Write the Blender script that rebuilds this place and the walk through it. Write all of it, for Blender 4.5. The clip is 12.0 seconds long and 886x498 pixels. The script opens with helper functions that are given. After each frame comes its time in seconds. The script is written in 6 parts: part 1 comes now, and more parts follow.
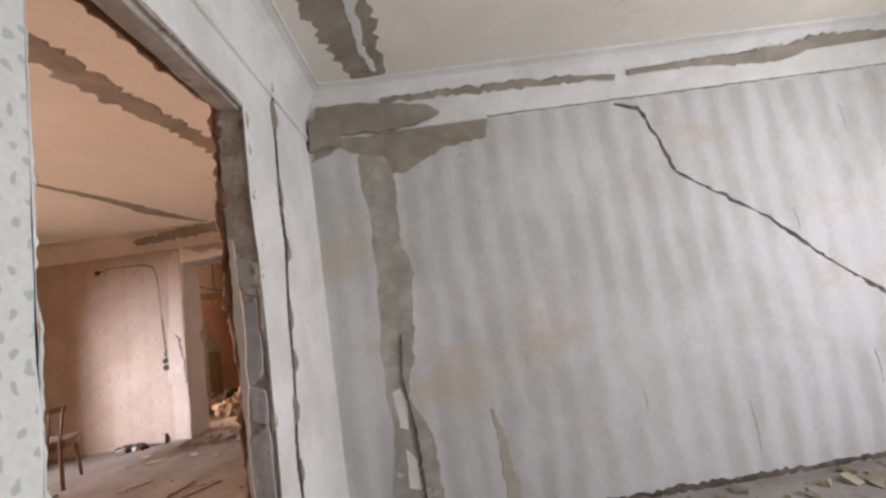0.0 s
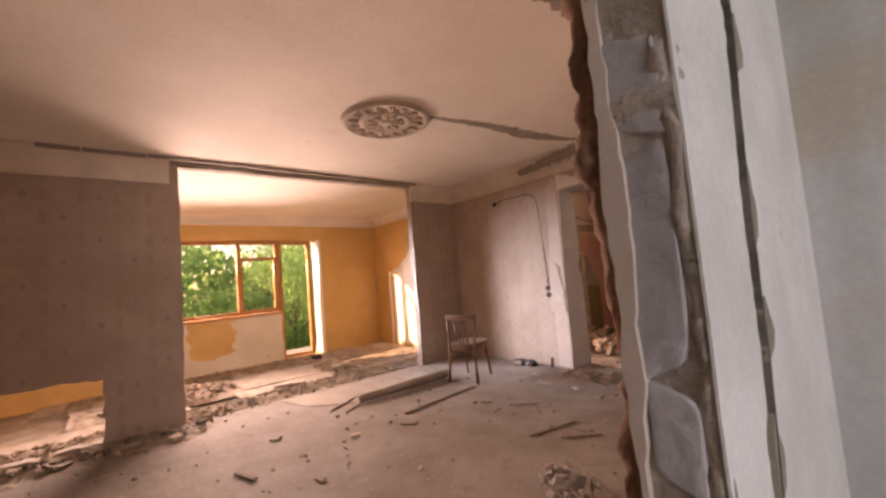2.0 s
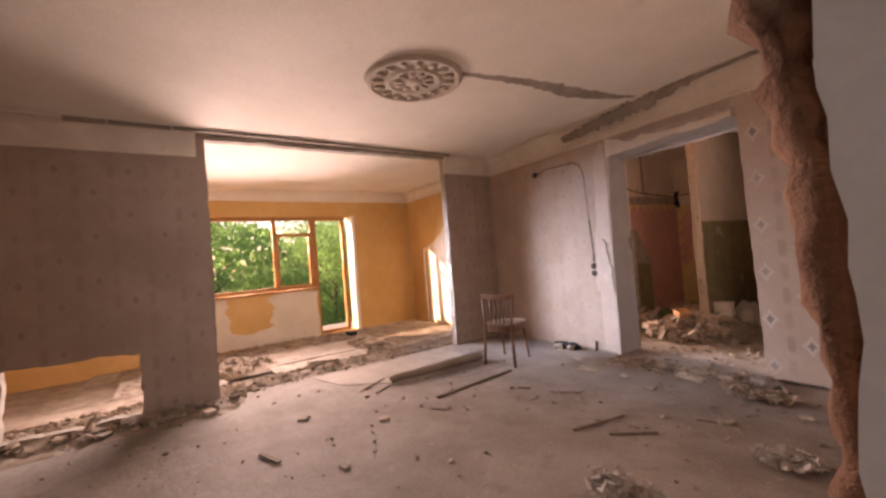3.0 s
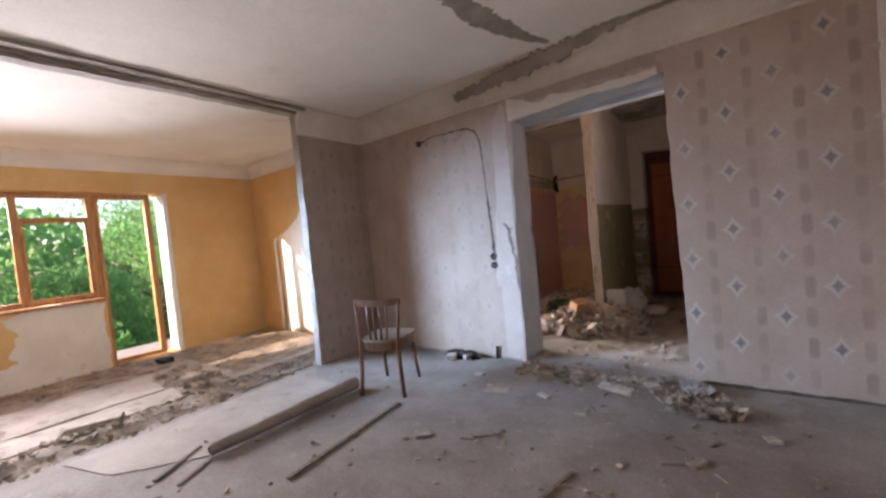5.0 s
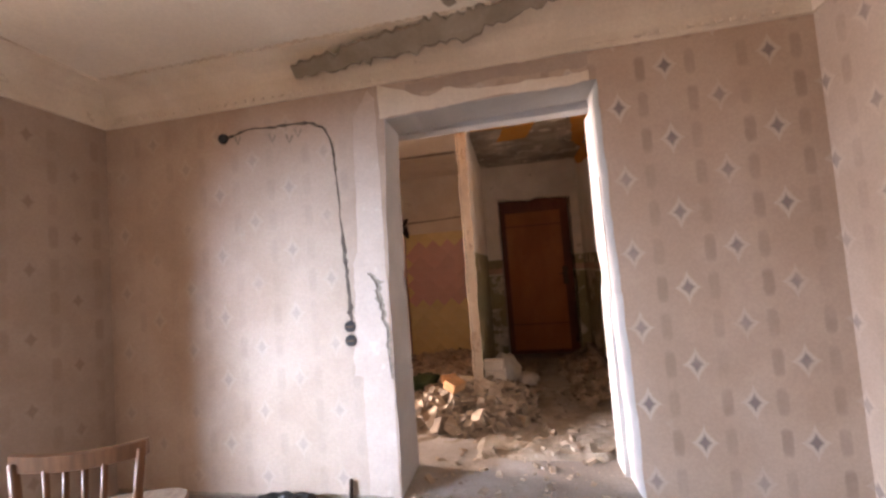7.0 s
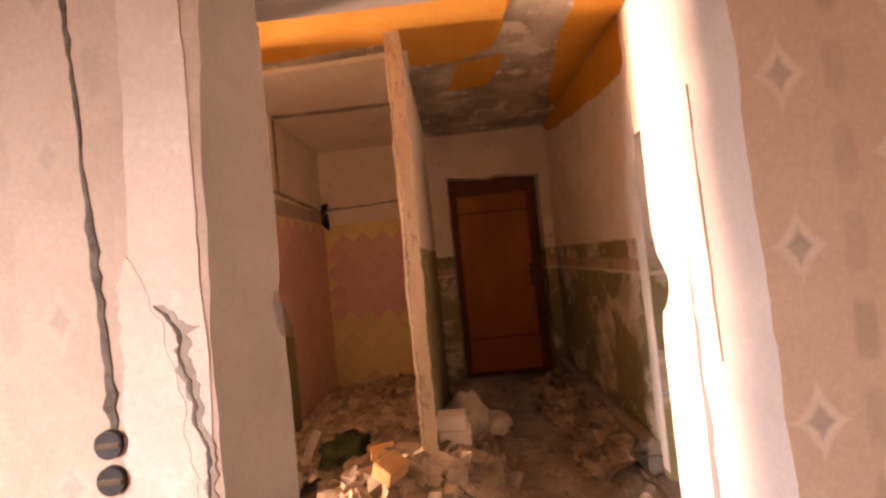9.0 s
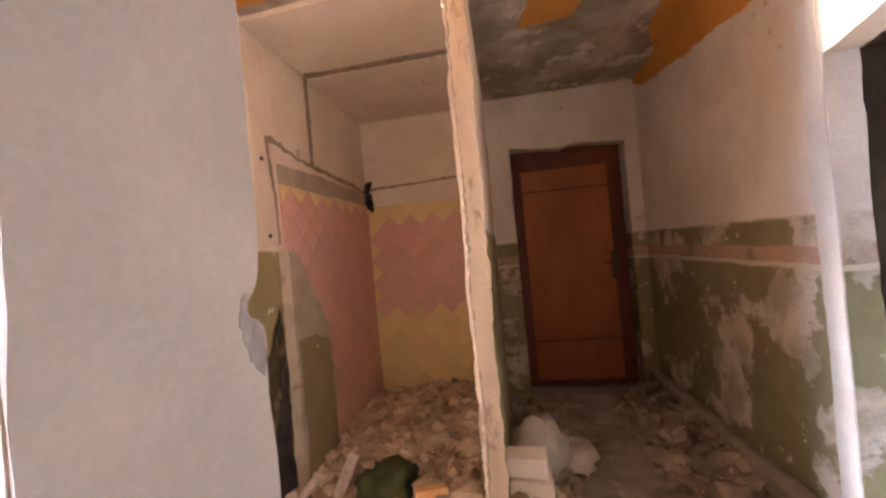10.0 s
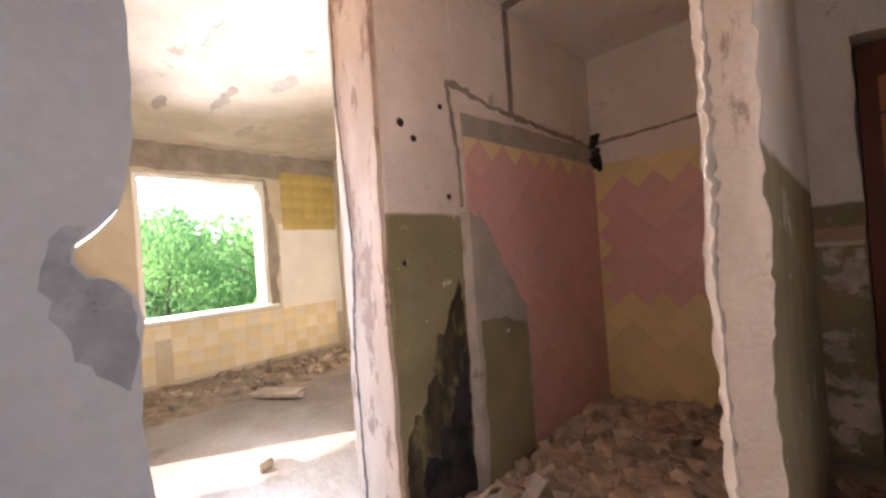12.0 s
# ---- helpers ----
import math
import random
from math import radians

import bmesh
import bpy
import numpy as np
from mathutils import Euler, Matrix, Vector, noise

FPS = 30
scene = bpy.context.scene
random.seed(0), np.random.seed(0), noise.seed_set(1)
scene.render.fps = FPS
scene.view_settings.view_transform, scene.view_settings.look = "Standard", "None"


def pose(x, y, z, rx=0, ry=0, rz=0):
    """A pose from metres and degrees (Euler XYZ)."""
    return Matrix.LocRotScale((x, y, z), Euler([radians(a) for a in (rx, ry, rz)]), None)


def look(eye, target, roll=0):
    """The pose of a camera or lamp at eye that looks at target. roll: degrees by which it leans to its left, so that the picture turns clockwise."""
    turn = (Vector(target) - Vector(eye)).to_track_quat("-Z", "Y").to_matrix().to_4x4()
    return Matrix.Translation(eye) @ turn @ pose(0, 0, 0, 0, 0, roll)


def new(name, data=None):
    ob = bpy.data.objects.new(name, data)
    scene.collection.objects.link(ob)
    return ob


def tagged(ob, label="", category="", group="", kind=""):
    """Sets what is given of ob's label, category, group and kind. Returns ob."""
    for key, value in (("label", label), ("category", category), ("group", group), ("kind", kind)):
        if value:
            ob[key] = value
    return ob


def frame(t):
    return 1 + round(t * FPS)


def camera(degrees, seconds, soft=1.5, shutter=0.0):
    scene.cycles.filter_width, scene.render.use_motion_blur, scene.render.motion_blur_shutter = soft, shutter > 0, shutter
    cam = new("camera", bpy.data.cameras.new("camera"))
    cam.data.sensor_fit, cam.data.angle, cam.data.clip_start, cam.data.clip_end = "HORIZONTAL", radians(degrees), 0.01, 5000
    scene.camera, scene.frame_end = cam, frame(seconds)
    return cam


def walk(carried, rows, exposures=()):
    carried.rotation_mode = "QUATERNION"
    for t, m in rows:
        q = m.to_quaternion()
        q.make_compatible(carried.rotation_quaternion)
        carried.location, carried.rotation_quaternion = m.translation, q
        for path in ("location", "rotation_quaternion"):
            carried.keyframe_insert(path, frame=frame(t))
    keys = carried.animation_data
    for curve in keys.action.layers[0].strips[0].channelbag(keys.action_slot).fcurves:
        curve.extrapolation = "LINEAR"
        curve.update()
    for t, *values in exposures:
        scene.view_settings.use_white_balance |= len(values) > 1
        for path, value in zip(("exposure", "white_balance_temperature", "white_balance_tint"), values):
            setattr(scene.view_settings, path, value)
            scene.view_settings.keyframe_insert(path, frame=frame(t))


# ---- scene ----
cam = camera(97.5, 12.0, soft=2.7)
PATH = [
    (0, (0.255, 0.934, 1.359), (0.339, 2.92, 1.579), -8.6),
    (0.5, (0.153, 1.229, 1.299), (-0.077, 3.21, 1.458), -4.8),
    (1, (0.018, 1.446, 1.323), (-0.616, 3.338, 1.454), -5.2),
    (1.3, (-0.029, 1.512, 1.272), (-0.96, 3.275, 1.44), -6.0),
    (1.5, (-0.099, 1.634, 1.273), (-1.226, 3.278, 1.432), -6.4),
    (2, (-0.221, 1.893, 1.285), (-1.753, 3.172, 1.427), -4.8),
    (2.5, (-0.314, 2.003, 1.282), (-1.975, 3.117, 1.342), -4.7),
    (2.7, (-0.358, 2.036, 1.271), (-2.027, 3.137, 1.321), -4.4),
    (4.5, (-1.135, 2.709, 1.304), (-2.492, 4.174, 1.203), -6.5),
    (5, (-1.419, 2.857, 1.286), (-2.614, 4.46, 1.21), -5.5),
    (5.5, (-1.621, 3.121, 1.266), (-2.588, 4.872, 1.273), -5.3),
    (6, (-1.809, 3.462, 1.328), (-2.609, 5.294, 1.393), -5.0),
    (6.5, (-2.044, 3.749, 1.37), (-2.615, 5.664, 1.453), -3.2),
    (7, (-2.302, 3.968, 1.324), (-2.65, 5.935, 1.427), -4.4),
    (7.5, (-2.367, 4.318, 1.421), (-2.604, 6.304, 1.461), -6.4),
    (7.7, (-2.363, 4.477, 1.394), (-2.572, 6.466, 1.439), -5.7),
    (9.3, (-2.459, 5.461, 1.374), (-2.506, 7.46, 1.422), -5.8),
    (9.5, (-2.465, 5.575, 1.353), (-2.576, 7.571, 1.403), -5.7),
    (10, (-2.568, 5.913, 1.379), (-2.883, 7.888, 1.389), -5.2),
    (10.5, (-2.52, 6.186, 1.344), (-3.224, 8.057, 1.415), -5.9),
    (11, (-2.48, 6.421, 1.339), (-3.635, 8.05, 1.443), -4.1),
    (11.5, (-2.502, 6.537, 1.303), (-3.847, 8.016, 1.344), -3.4),
    (12, (-2.547, 6.56, 1.284), (-3.977, 7.959, 1.301), -4.1),
]
EXPOSURES = [(0, 1.9, 9900, 44), (1, 1.75, 10800, 50), (2.5, 1.6, 10200, 52), (4.5, 1.62, 6400, 25), (5.5, 1.72, 6400, 25), (6.4, 2.0, 6500, 27), (7.0, 2.28, 8000, 34), (7.7, 2.36, 9600, 39), (9.3, 2.36, 14800, 61), (9.6, 2.6, 13300, 57), (10, 3.1, 7600, 32), (10.6, 3.5, 6800, 27), (11, 3.25, 6300, 24), (11.5, 2.8, 6500, 26), (12, 2.65, 6100, 24)]
walk(cam, [(t, look(eye, target, roll)) for t, eye, target, roll in PATH], EXPOSURES)
scene.cycles.max_bounces, scene.cycles.diffuse_bounces = 12, 8
# ---- world, sun, sky light ----
SUN_AZ, SUN_EL = 60.0, 19.5      # heading of the light over the floor from +x towards +y; height of the sun
world = bpy.data.worlds.new("sky")
scene.world = world
world.use_nodes = True
sky = world.node_tree.nodes.new("ShaderNodeTexSky")
sky.sky_type, sky.sun_disc = "NISHITA", False
sky.sun_elevation, sky.sun_rotation = radians(SUN_EL), radians(270 - SUN_AZ)
sky.air_density, sky.dust_density = 1.0, 1.5
world.node_tree.links.new(sky.outputs[0], world.node_tree.nodes["Background"].inputs[0])
world.node_tree.nodes["Background"].inputs[1].default_value = 0.13
sun = new("sun", bpy.data.lights.new("sun", "SUN"))
sun.data.energy, sun.data.angle, sun.data.color = 5.0, radians(0.5), (1.0, 0.86, 0.68)
_d = Vector((math.cos(radians(SUN_AZ)), math.sin(radians(SUN_AZ)), -math.tan(radians(SUN_EL))))
sun.matrix_world = look((-30, -20, 15), Vector((-30, -20, 15)) + _d)


def window_light(name, at, to, w, h, power, colour, spread=170):
    ob = new(name, bpy.data.lights.new(name, "AREA"))
    ob.data.shape, ob.data.size, ob.data.size_y = "RECTANGLE", w, h
    ob.data.energy, ob.data.color = power, colour
    ob.data.spread = radians(spread)
    ob.matrix_world = look(at, to)
    return ob


window_light("skylight_living", (-7.99, 3.20, 1.95), (-4.0, 6.60, 0.55), 2.6, 0.45, 24, (0.45, 0.71, 1.0), 40)
window_light("skylight_living_low", (-8.03, 3.35, 1.50), (-3.5, 1.55, 1.05), 2.8, 1.2, 65, (0.95, 0.97, 1.0), 100)
window_light("skylight_kitchen", (-7.85, 7.46, 1.56), (-1.4, 7.5, 1.35), 0.66, 1.5, 37, (1.0, 0.97, 0.93), 56)
window_light("skylight_bedroom", (4.05, 1.2, 1.5), (0, 1.4, 1.2), 1.9, 1.4, 37, (0.46, 0.74, 1.0))


# ---- materials ----
def node(nt, kind, **kw):
    n = nt.nodes.new("ShaderNode" + kind)
    for k, v in kw.items():
        n.inputs[k].default_value = v
    return n


def put(nt, sock, v):
    if isinstance(v, bpy.types.NodeSocket):
        nt.links.new(v, sock)
    elif v is not None:
        if sock.type == "RGBA" and len(v) == 3:
            v = (*v, 1)
        sock.default_value = v


def mth(nt, op, a, b=None, c=None):
    n = nt.nodes.new("ShaderNodeMath")
    n.operation = op
    for i, v in enumerate((a, b, c)):
        put(nt, n.inputs[i], v)
    return n.outputs[0]


def mixc(nt, f, a, b, mode="MIX"):
    n = nt.nodes.new("ShaderNodeMix")
    n.data_type, n.blend_type = "RGBA", mode
    put(nt, n.inputs[0], f), put(nt, n.inputs[6], a), put(nt, n.inputs[7], b)
    return n.outputs[2]


def step(nt, v, lo, hi, a=0.0, b=1.0):
    n = nt.nodes.new("ShaderNodeMapRange")
    n.interpolation_type = "SMOOTHSTEP"
    for i, x in enumerate((v, lo, hi, a, b)):
        put(nt, n.inputs[i], x)
    return n.outputs[0]


def place(nt, sx=1, sy=1, sz=1):
    tc = nt.nodes.new("ShaderNodeTexCoord")
    mp = nt.nodes.new("ShaderNodeMapping")
    mp.inputs["Scale"].default_value = (sx, sy, sz)
    nt.links.new(tc.outputs["Object"], mp.inputs[0])
    return mp.outputs[0]


def noi(nt, scale, detail=5, rough=0.6, co=None, off=None):
    n = node(nt, "TexNoise", Scale=scale, Detail=detail, Roughness=rough)
    put(nt, n.inputs["Vector"], co if co is not None else place(nt))
    return n.outputs["Fac"]


def xyz(nt):
    s = nt.nodes.new("ShaderNodeSeparateXYZ")
    nt.links.new(place(nt), s.inputs[0])
    return s.outputs


def material(name, colour, rough=0.88, bump=0.25, grain=70.0, lumps=9.0, depth=0.012, metal=0.0, vary=0.0, island=False, speck=0.06):
    """colour: a function of the node tree that returns a colour socket."""
    m = bpy.data.materials.new(name)
    m.use_nodes = True
    nt = m.node_tree
    b = nt.nodes["Principled BSDF"]
    col = colour(nt)
    g = noi(nt, grain, 3)
    col = mixc(nt, 1.0, col, mixc(nt, step(nt, g, 0.3, 0.72), (1 - speck, 1 - speck, 1 - speck), (1 + speck * 0.6, 1 + speck * 0.6, 1 + speck * 0.6)), "MULTIPLY")
    if vary:
        r = nt.nodes.new("ShaderNodeNewGeometry").outputs["Random Per Island"] if island else nt.nodes.new("ShaderNodeObjectInfo").outputs["Random"]
        k = mth(nt, "MULTIPLY_ADD", r, vary * 2, 1 - vary)
        cmb = nt.nodes.new("ShaderNodeCombineXYZ")
        for i in range(3):
            put(nt, cmb.inputs[i], k)
        col = mixc(nt, 1.0, col, cmb.outputs[0], "MULTIPLY")
    put(nt, b.inputs["Base Color"], col)
    put(nt, b.inputs["Roughness"], mth(nt, "MULTIPLY_ADD", g, 0.16, rough - 0.08))
    b.inputs["Metallic"].default_value = metal
    b.inputs["Specular IOR Level"].default_value = 0.3
    if bump:
        h = mth(nt, "MULTIPLY_ADD", noi(nt, lumps, 6, 0.65), 1.0, mth(nt, "MULTIPLY", g, 0.22))
        bn = node(nt, "Bump", Strength=bump, Distance=depth)
        put(nt, bn.inputs["Height"], h)
        nt.links.new(bn.outputs[0], b.inputs["Normal"])
    return m


def blotch(c1, c2, scale=2.5, lo=0.35, hi=0.68, c3=None, scale3=5.0, lo3=0.6, hi3=0.66, co=None):
    def f(nt):
        v = place(nt, *co) if co else None
        col = mixc(nt, step(nt, noi(nt, scale, 7, 0.62, v), lo, hi), c1, c2)
        if c3:
            col = mixc(nt, step(nt, noi(nt, scale3, 8, 0.7, v), lo3, hi3), col, c3)
        return col
    return f


def wallpaper(base, alt, motif, halo, dash, axis, u0, v0, seam=None):
    """Faded paper with a staggered lattice of four-pointed flowers, half drop."""
    def f(nt):
        c = xyz(nt)
        u, v = mth(nt, "SUBTRACT", c[axis], u0), mth(nt, "SUBTRACT", c[2], v0)
        if seam is not None:
            v = mth(nt, "ADD", v, mth(nt, "MULTIPLY", mth(nt, "LESS_THAN", c[axis], seam), 0.21))
        col = mixc(nt, step(nt, noi(nt, 1.6, 6), 0.35, 0.7), base, alt)
        wob = mth(nt, "MULTIPLY_ADD", noi(nt, 30, 3), 0.012, -0.006)

        def cell(du, dv):
            p = mth(nt, "ABSOLUTE", mth(nt, "ADD", mth(nt, "WRAP", mth(nt, "ADD", u, du), 0.25, -0.25), wob))
            q = mth(nt, "ABSOLUTE", mth(nt, "ADD", mth(nt, "WRAP", mth(nt, "ADD", v, dv), 0.20, -0.20), wob))
            return p, q
        worn = step(nt, noi(nt, 2.3, 6), 0.34, 0.6, 0.35, 1.0)
        if seam is not None:
            worn = mth(nt, "MULTIPLY", worn, mth(nt, "MULTIPLY_ADD", mth(nt, "LESS_THAN", c[axis], seam), -0.66, 1.0))
        for du, dv in ((0, 0), (0.25, 0.20)):
            p, q = cell(du + 0.125, dv)
            d = mth(nt, "ADD", mth(nt, "POWER", mth(nt, "DIVIDE", p, 0.024), 4), mth(nt, "POWER", mth(nt, "DIVIDE", q, 0.062), 4))
            col = mixc(nt, mth(nt, "MULTIPLY", step(nt, d, 2.6, 0.1), mth(nt, "MULTIPLY", worn, 0.75)), col, dash)
            p, q = cell(du - 0.125, dv)
            d = mth(nt, "ADD", mth(nt, "POWER", mth(nt, "DIVIDE", p, 0.024), 4), mth(nt, "POWER", mth(nt, "DIVIDE", q, 0.062), 4))
            col = mixc(nt, mth(nt, "MULTIPLY", step(nt, d, 2.6, 0.1), mth(nt, "MULTIPLY", worn, 0.5)), col, dash)
            p, q = cell(du, dv)
            d = mth(nt, "ADD", mth(nt, "POWER", mth(nt, "DIVIDE", p, 0.034), 0.74), mth(nt, "POWER", mth(nt, "DIVIDE", q, 0.047), 0.74))
            col = mixc(nt, mth(nt, "MULTIPLY", step(nt, d, 1.85, 1.4), mth(nt, "MULTIPLY", worn, 0.55)), col, halo)
            col = mixc(nt, mth(nt, "MULTIPLY", step(nt, d, 1.25, 0.75), mth(nt, "MULTIPLY", worn, 0.85)), col, motif)
        return mixc(nt, step(nt, noi(nt, 3.4, 8, 0.7), 0.64, 0.72, 0, 0.6), col, (0.5, 0.42, 0.36))
    return f


def striped(nt):
    """Bedroom wall: faded paper, its stripes showing through thin whitewash."""
    c = xyz(nt)
    w = mth(nt, "ADD", mth(nt, "SINE", mth(nt, "MULTIPLY_ADD", mth(nt, "ADD", c[0], c[1]), 34.0, mth(nt, "MULTIPLY", noi(nt, 1.3, 3), 7.0))), mth(nt, "MULTIPLY_ADD", noi(nt, 2.1, 7, 0.68, place(nt, 1.6, 1.6, 0.6)), 6.0, -3.0))
    col = mixc(nt, step(nt, w, -1.2, 1.4), (0.445, 0.45, 0.43), (0.565, 0.575, 0.565))
    col = mixc(nt, step(nt, noi(nt, 7, 6, 0.65, place(nt, 1, 1, 0.3)), 0.42, 0.7, 0, 0.45), col, (0.39, 0.385, 0.355))
    col = mixc(nt, step(nt, noi(nt, 1.1, 7, 0.7), 0.42, 0.66, 0, 0.65), col, (0.61, 0.605, 0.60))
    col = mixc(nt, step(nt, noi(nt, 1.3, 5, 0.6, place(nt, 1, 1, 2)), 0.56, 0.72, 0, 0.55), col, (0.52, 0.41, 0.29))
    return mixc(nt, step(nt, noi(nt, 14, 6, 0.7), 0.66, 0.72, 0, 0.6), col, (0.33, 0.31, 0.27))


def sprig(nt):
    c = xyz(nt)
    col = mixc(nt, step(nt, noi(nt, 2, 6), 0.35, 0.7), (0.55, 0.58, 0.54), (0.63, 0.65, 0.6))
    s = mth(nt, "MULTIPLY", mth(nt, "SINE", mth(nt, "MULTIPLY_ADD", c[1], 120, mth(nt, "MULTIPLY", noi(nt, 16, 2), 6))), mth(nt, "SINE", mth(nt, "MULTIPLY_ADD", c[2], 95, mth(nt, "MULTIPLY", noi(nt, 14, 2), 7))))
    return mixc(nt, step(nt, s, 0.55, 0.8, 0, 0.7), col, (0.33, 0.38, 0.36))


def dado(nt, top=1.39, stripe=True, flake=0.52):
    """Oil-painted green dado, flaking, with whitewash above."""
    c = xyz(nt)
    z = mth(nt, "ADD", c[2], mth(nt, "MULTIPLY_ADD", noi(nt, 5, 3), 0.03, -0.015))
    up = mixc(nt, step(nt, noi(nt, 2.2, 7), 0.36, 0.66), (0.66, 0.60, 0.52), (0.77, 0.72, 0.65))
    up = mixc(nt, step(nt, noi(nt, 7, 7, 0.72), 0.62, 0.7, 0, 0.7), up, (0.36, 0.29, 0.22))
    gr = mixc(nt, step(nt, noi(nt, 3, 6), 0.35, 0.7), (0.225, 0.20, 0.11), (0.31, 0.28, 0.16))
    gr = mixc(nt, step(nt, noi(nt, 2.1, 9, 0.66), flake, flake + 0.03), gr, mixc(nt, step(nt, noi(nt, 6, 6), 0.4, 0.62), (0.40, 0.345, 0.26), (0.62, 0.56, 0.47)))
    gr = mixc(nt, step(nt, noi(nt, 9, 8, 0.7), 0.64, 0.66), gr, (0.68, 0.63, 0.54))
    if stripe:
        band = mth(nt, "MULTIPLY", step(nt, z, 1.19, 1.2), step(nt, z, 1.27, 1.26))
        gr = mixc(nt, mth(nt, "MULTIPLY", band, step(nt, noi(nt, 4, 6), 0.35, 0.5)), gr, (0.50, 0.33, 0.24))
        gr = mixc(nt, mth(nt, "MULTIPLY", step(nt, z, 1.165, 1.17), step(nt, z, 1.195, 1.19)), gr, (0.62, 0.56, 0.44))
    return mixc(nt, step(nt, z, top - 0.012, top + 0.012), gr, up)


def floor_dust(nt):
    col = mixc(nt, step(nt, noi(nt, 0.9, 8, 0.65), 0.34, 0.66), (0.215, 0.185, 0.16), (0.34, 0.31, 0.28))
    col = mixc(nt, step(nt, noi(nt, 3.2, 9, 0.72), 0.55, 0.68, 0, 0.75), col, (0.21, 0.175, 0.145))
    col = mixc(nt, step(nt, noi(nt, 11, 8, 0.75), 0.58, 0.68, 0, 0.65), col, (0.42, 0.39, 0.355))
    return mixc(nt, step(nt, noi(nt, 38, 5, 0.7), 0.62, 0.7, 0, 0.7), col, (0.16, 0.13, 0.11))


def wood(c1, c2):
    def f(nt):
        return mixc(nt, step(nt, noi(nt, 6, 6, 0.6, place(nt, 6, 6, 0.7)), 0.3, 0.7), c1, c2)
    return f


M = {}
M["paper_north"] = material("faded_flower_wallpaper", wallpaper((0.445, 0.335, 0.26), (0.52, 0.42, 0.345), (0.19, 0.16, 0.16), (0.61, 0.56, 0.50), (0.33, 0.255, 0.20), 0, -1.41, 1.53, -3.0), bump=0.14)
M["paper_side"] = material("faded_flower_wallpaper_side", wallpaper((0.48, 0.385, 0.315), (0.56, 0.475, 0.405), (0.22, 0.185, 0.18), (0.64, 0.57, 0.50), (0.40, 0.31, 0.25), 1, 6.19, 1.315), bump=0.12)
M["paper_west"] = material("grimy_beige_wallpaper", wallpaper((0.37, 0.29, 0.235), (0.45, 0.365, 0.305), (0.30, 0.23, 0.19), (0.42, 0.345, 0.29), (0.34, 0.265, 0.215), 1, 1.0, 1.3), bump=0.15)
M["bedroom"] = material("streaked_bedroom_wall", striped, bump=0.22)
M["sprig"] = material("pale_sprig_wallpaper", sprig, bump=0.1)
M["white_strip"] = material("whitewashed_plaster", blotch((0.60, 0.60, 0.56), (0.72, 0.72, 0.69), 3, c3=(0.5, 0.46, 0.4), lo3=0.63, hi3=0.7), bump=0.2)
M["ceiling"] = material("old_whitewash_ceiling", blotch((0.73, 0.69, 0.61), (0.81, 0.77, 0.69), 1.2, c3=(0.65, 0.59, 0.50), scale3=2.2, lo3=0.58, hi3=0.75), bump=0.08)
M["cove"] = material("whitewashed_cove", blotch((0.68, 0.605, 0.51), (0.78, 0.715, 0.615), 2.2, c3=(0.54, 0.465, 0.375), scale3=6, lo3=0.62, hi3=0.72), bump=0.25)
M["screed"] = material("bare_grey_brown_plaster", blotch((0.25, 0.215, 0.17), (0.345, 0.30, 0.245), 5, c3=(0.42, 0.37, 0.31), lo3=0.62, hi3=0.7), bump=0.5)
M["crack"] = material("dark_chased_plaster", blotch((0.07, 0.055, 0.045), (0.16, 0.135, 0.11), 14), bump=0.6)
M["floor"] = material("dusty_concrete_floor", floor_dust, bump=0.6, lumps=7, depth=0.02, grain=55, speck=0.12)
M["rose"] = material("dusty_rosette_plaster", blotch((0.44, 0.38, 0.31), (0.56, 0.50, 0.42), 6), bump=0.4)
M["plain_paper"] = material("plain_faded_paper", blotch((0.54, 0.44, 0.37), (0.62, 0.53, 0.46), 2.5, c3=(0.66, 0.60, 0.53), lo3=0.58, hi3=0.68), bump=0.15)
M["lino"] = material("dusty_old_linoleum", blotch((0.30, 0.265, 0.225), (0.41, 0.37, 0.325), 1.8, c3=(0.24, 0.205, 0.17), scale3=5, lo3=0.58, hi3=0.7), bump=0.2, lumps=5)
M["dirt"] = material("dry_dirt_and_dust", blotch((0.25, 0.21, 0.165), (0.39, 0.34, 0.28), 4, c3=(0.42, 0.38, 0.33), scale3=9, lo3=0.56, hi3=0.66), bump=0.9, lumps=14, depth=0.03)
M["slab"] = material("dusty_floor_screed", blotch((0.33, 0.285, 0.235), (0.44, 0.39, 0.33), 2.4, c3=(0.24, 0.20, 0.155), scale3=6, lo3=0.52, hi3=0.66), bump=0.7, lumps=6, depth=0.02)
M["clod"] = material("dry_dirt_clods", blotch((0.23, 0.18, 0.135), (0.40, 0.335, 0.265), 5), bump=0.6, vary=0.22, island=True)
M["rubble"] = material("broken_plaster_rubble", blotch((0.23, 0.18, 0.135), (0.39, 0.325, 0.255), 7), bump=0.5, vary=0.42, island=True)
M["bath_rubble"] = material("beige_tile_and_plaster_rubble", blotch((0.36, 0.29, 0.225), (0.56, 0.485, 0.40), 7), bump=0.5, vary=0.42, island=True)
M["piece"] = material("broken_plaster_piece", blotch((0.33, 0.28, 0.225), (0.47, 0.42, 0.35), 9), bump=0.5, vary=0.3)
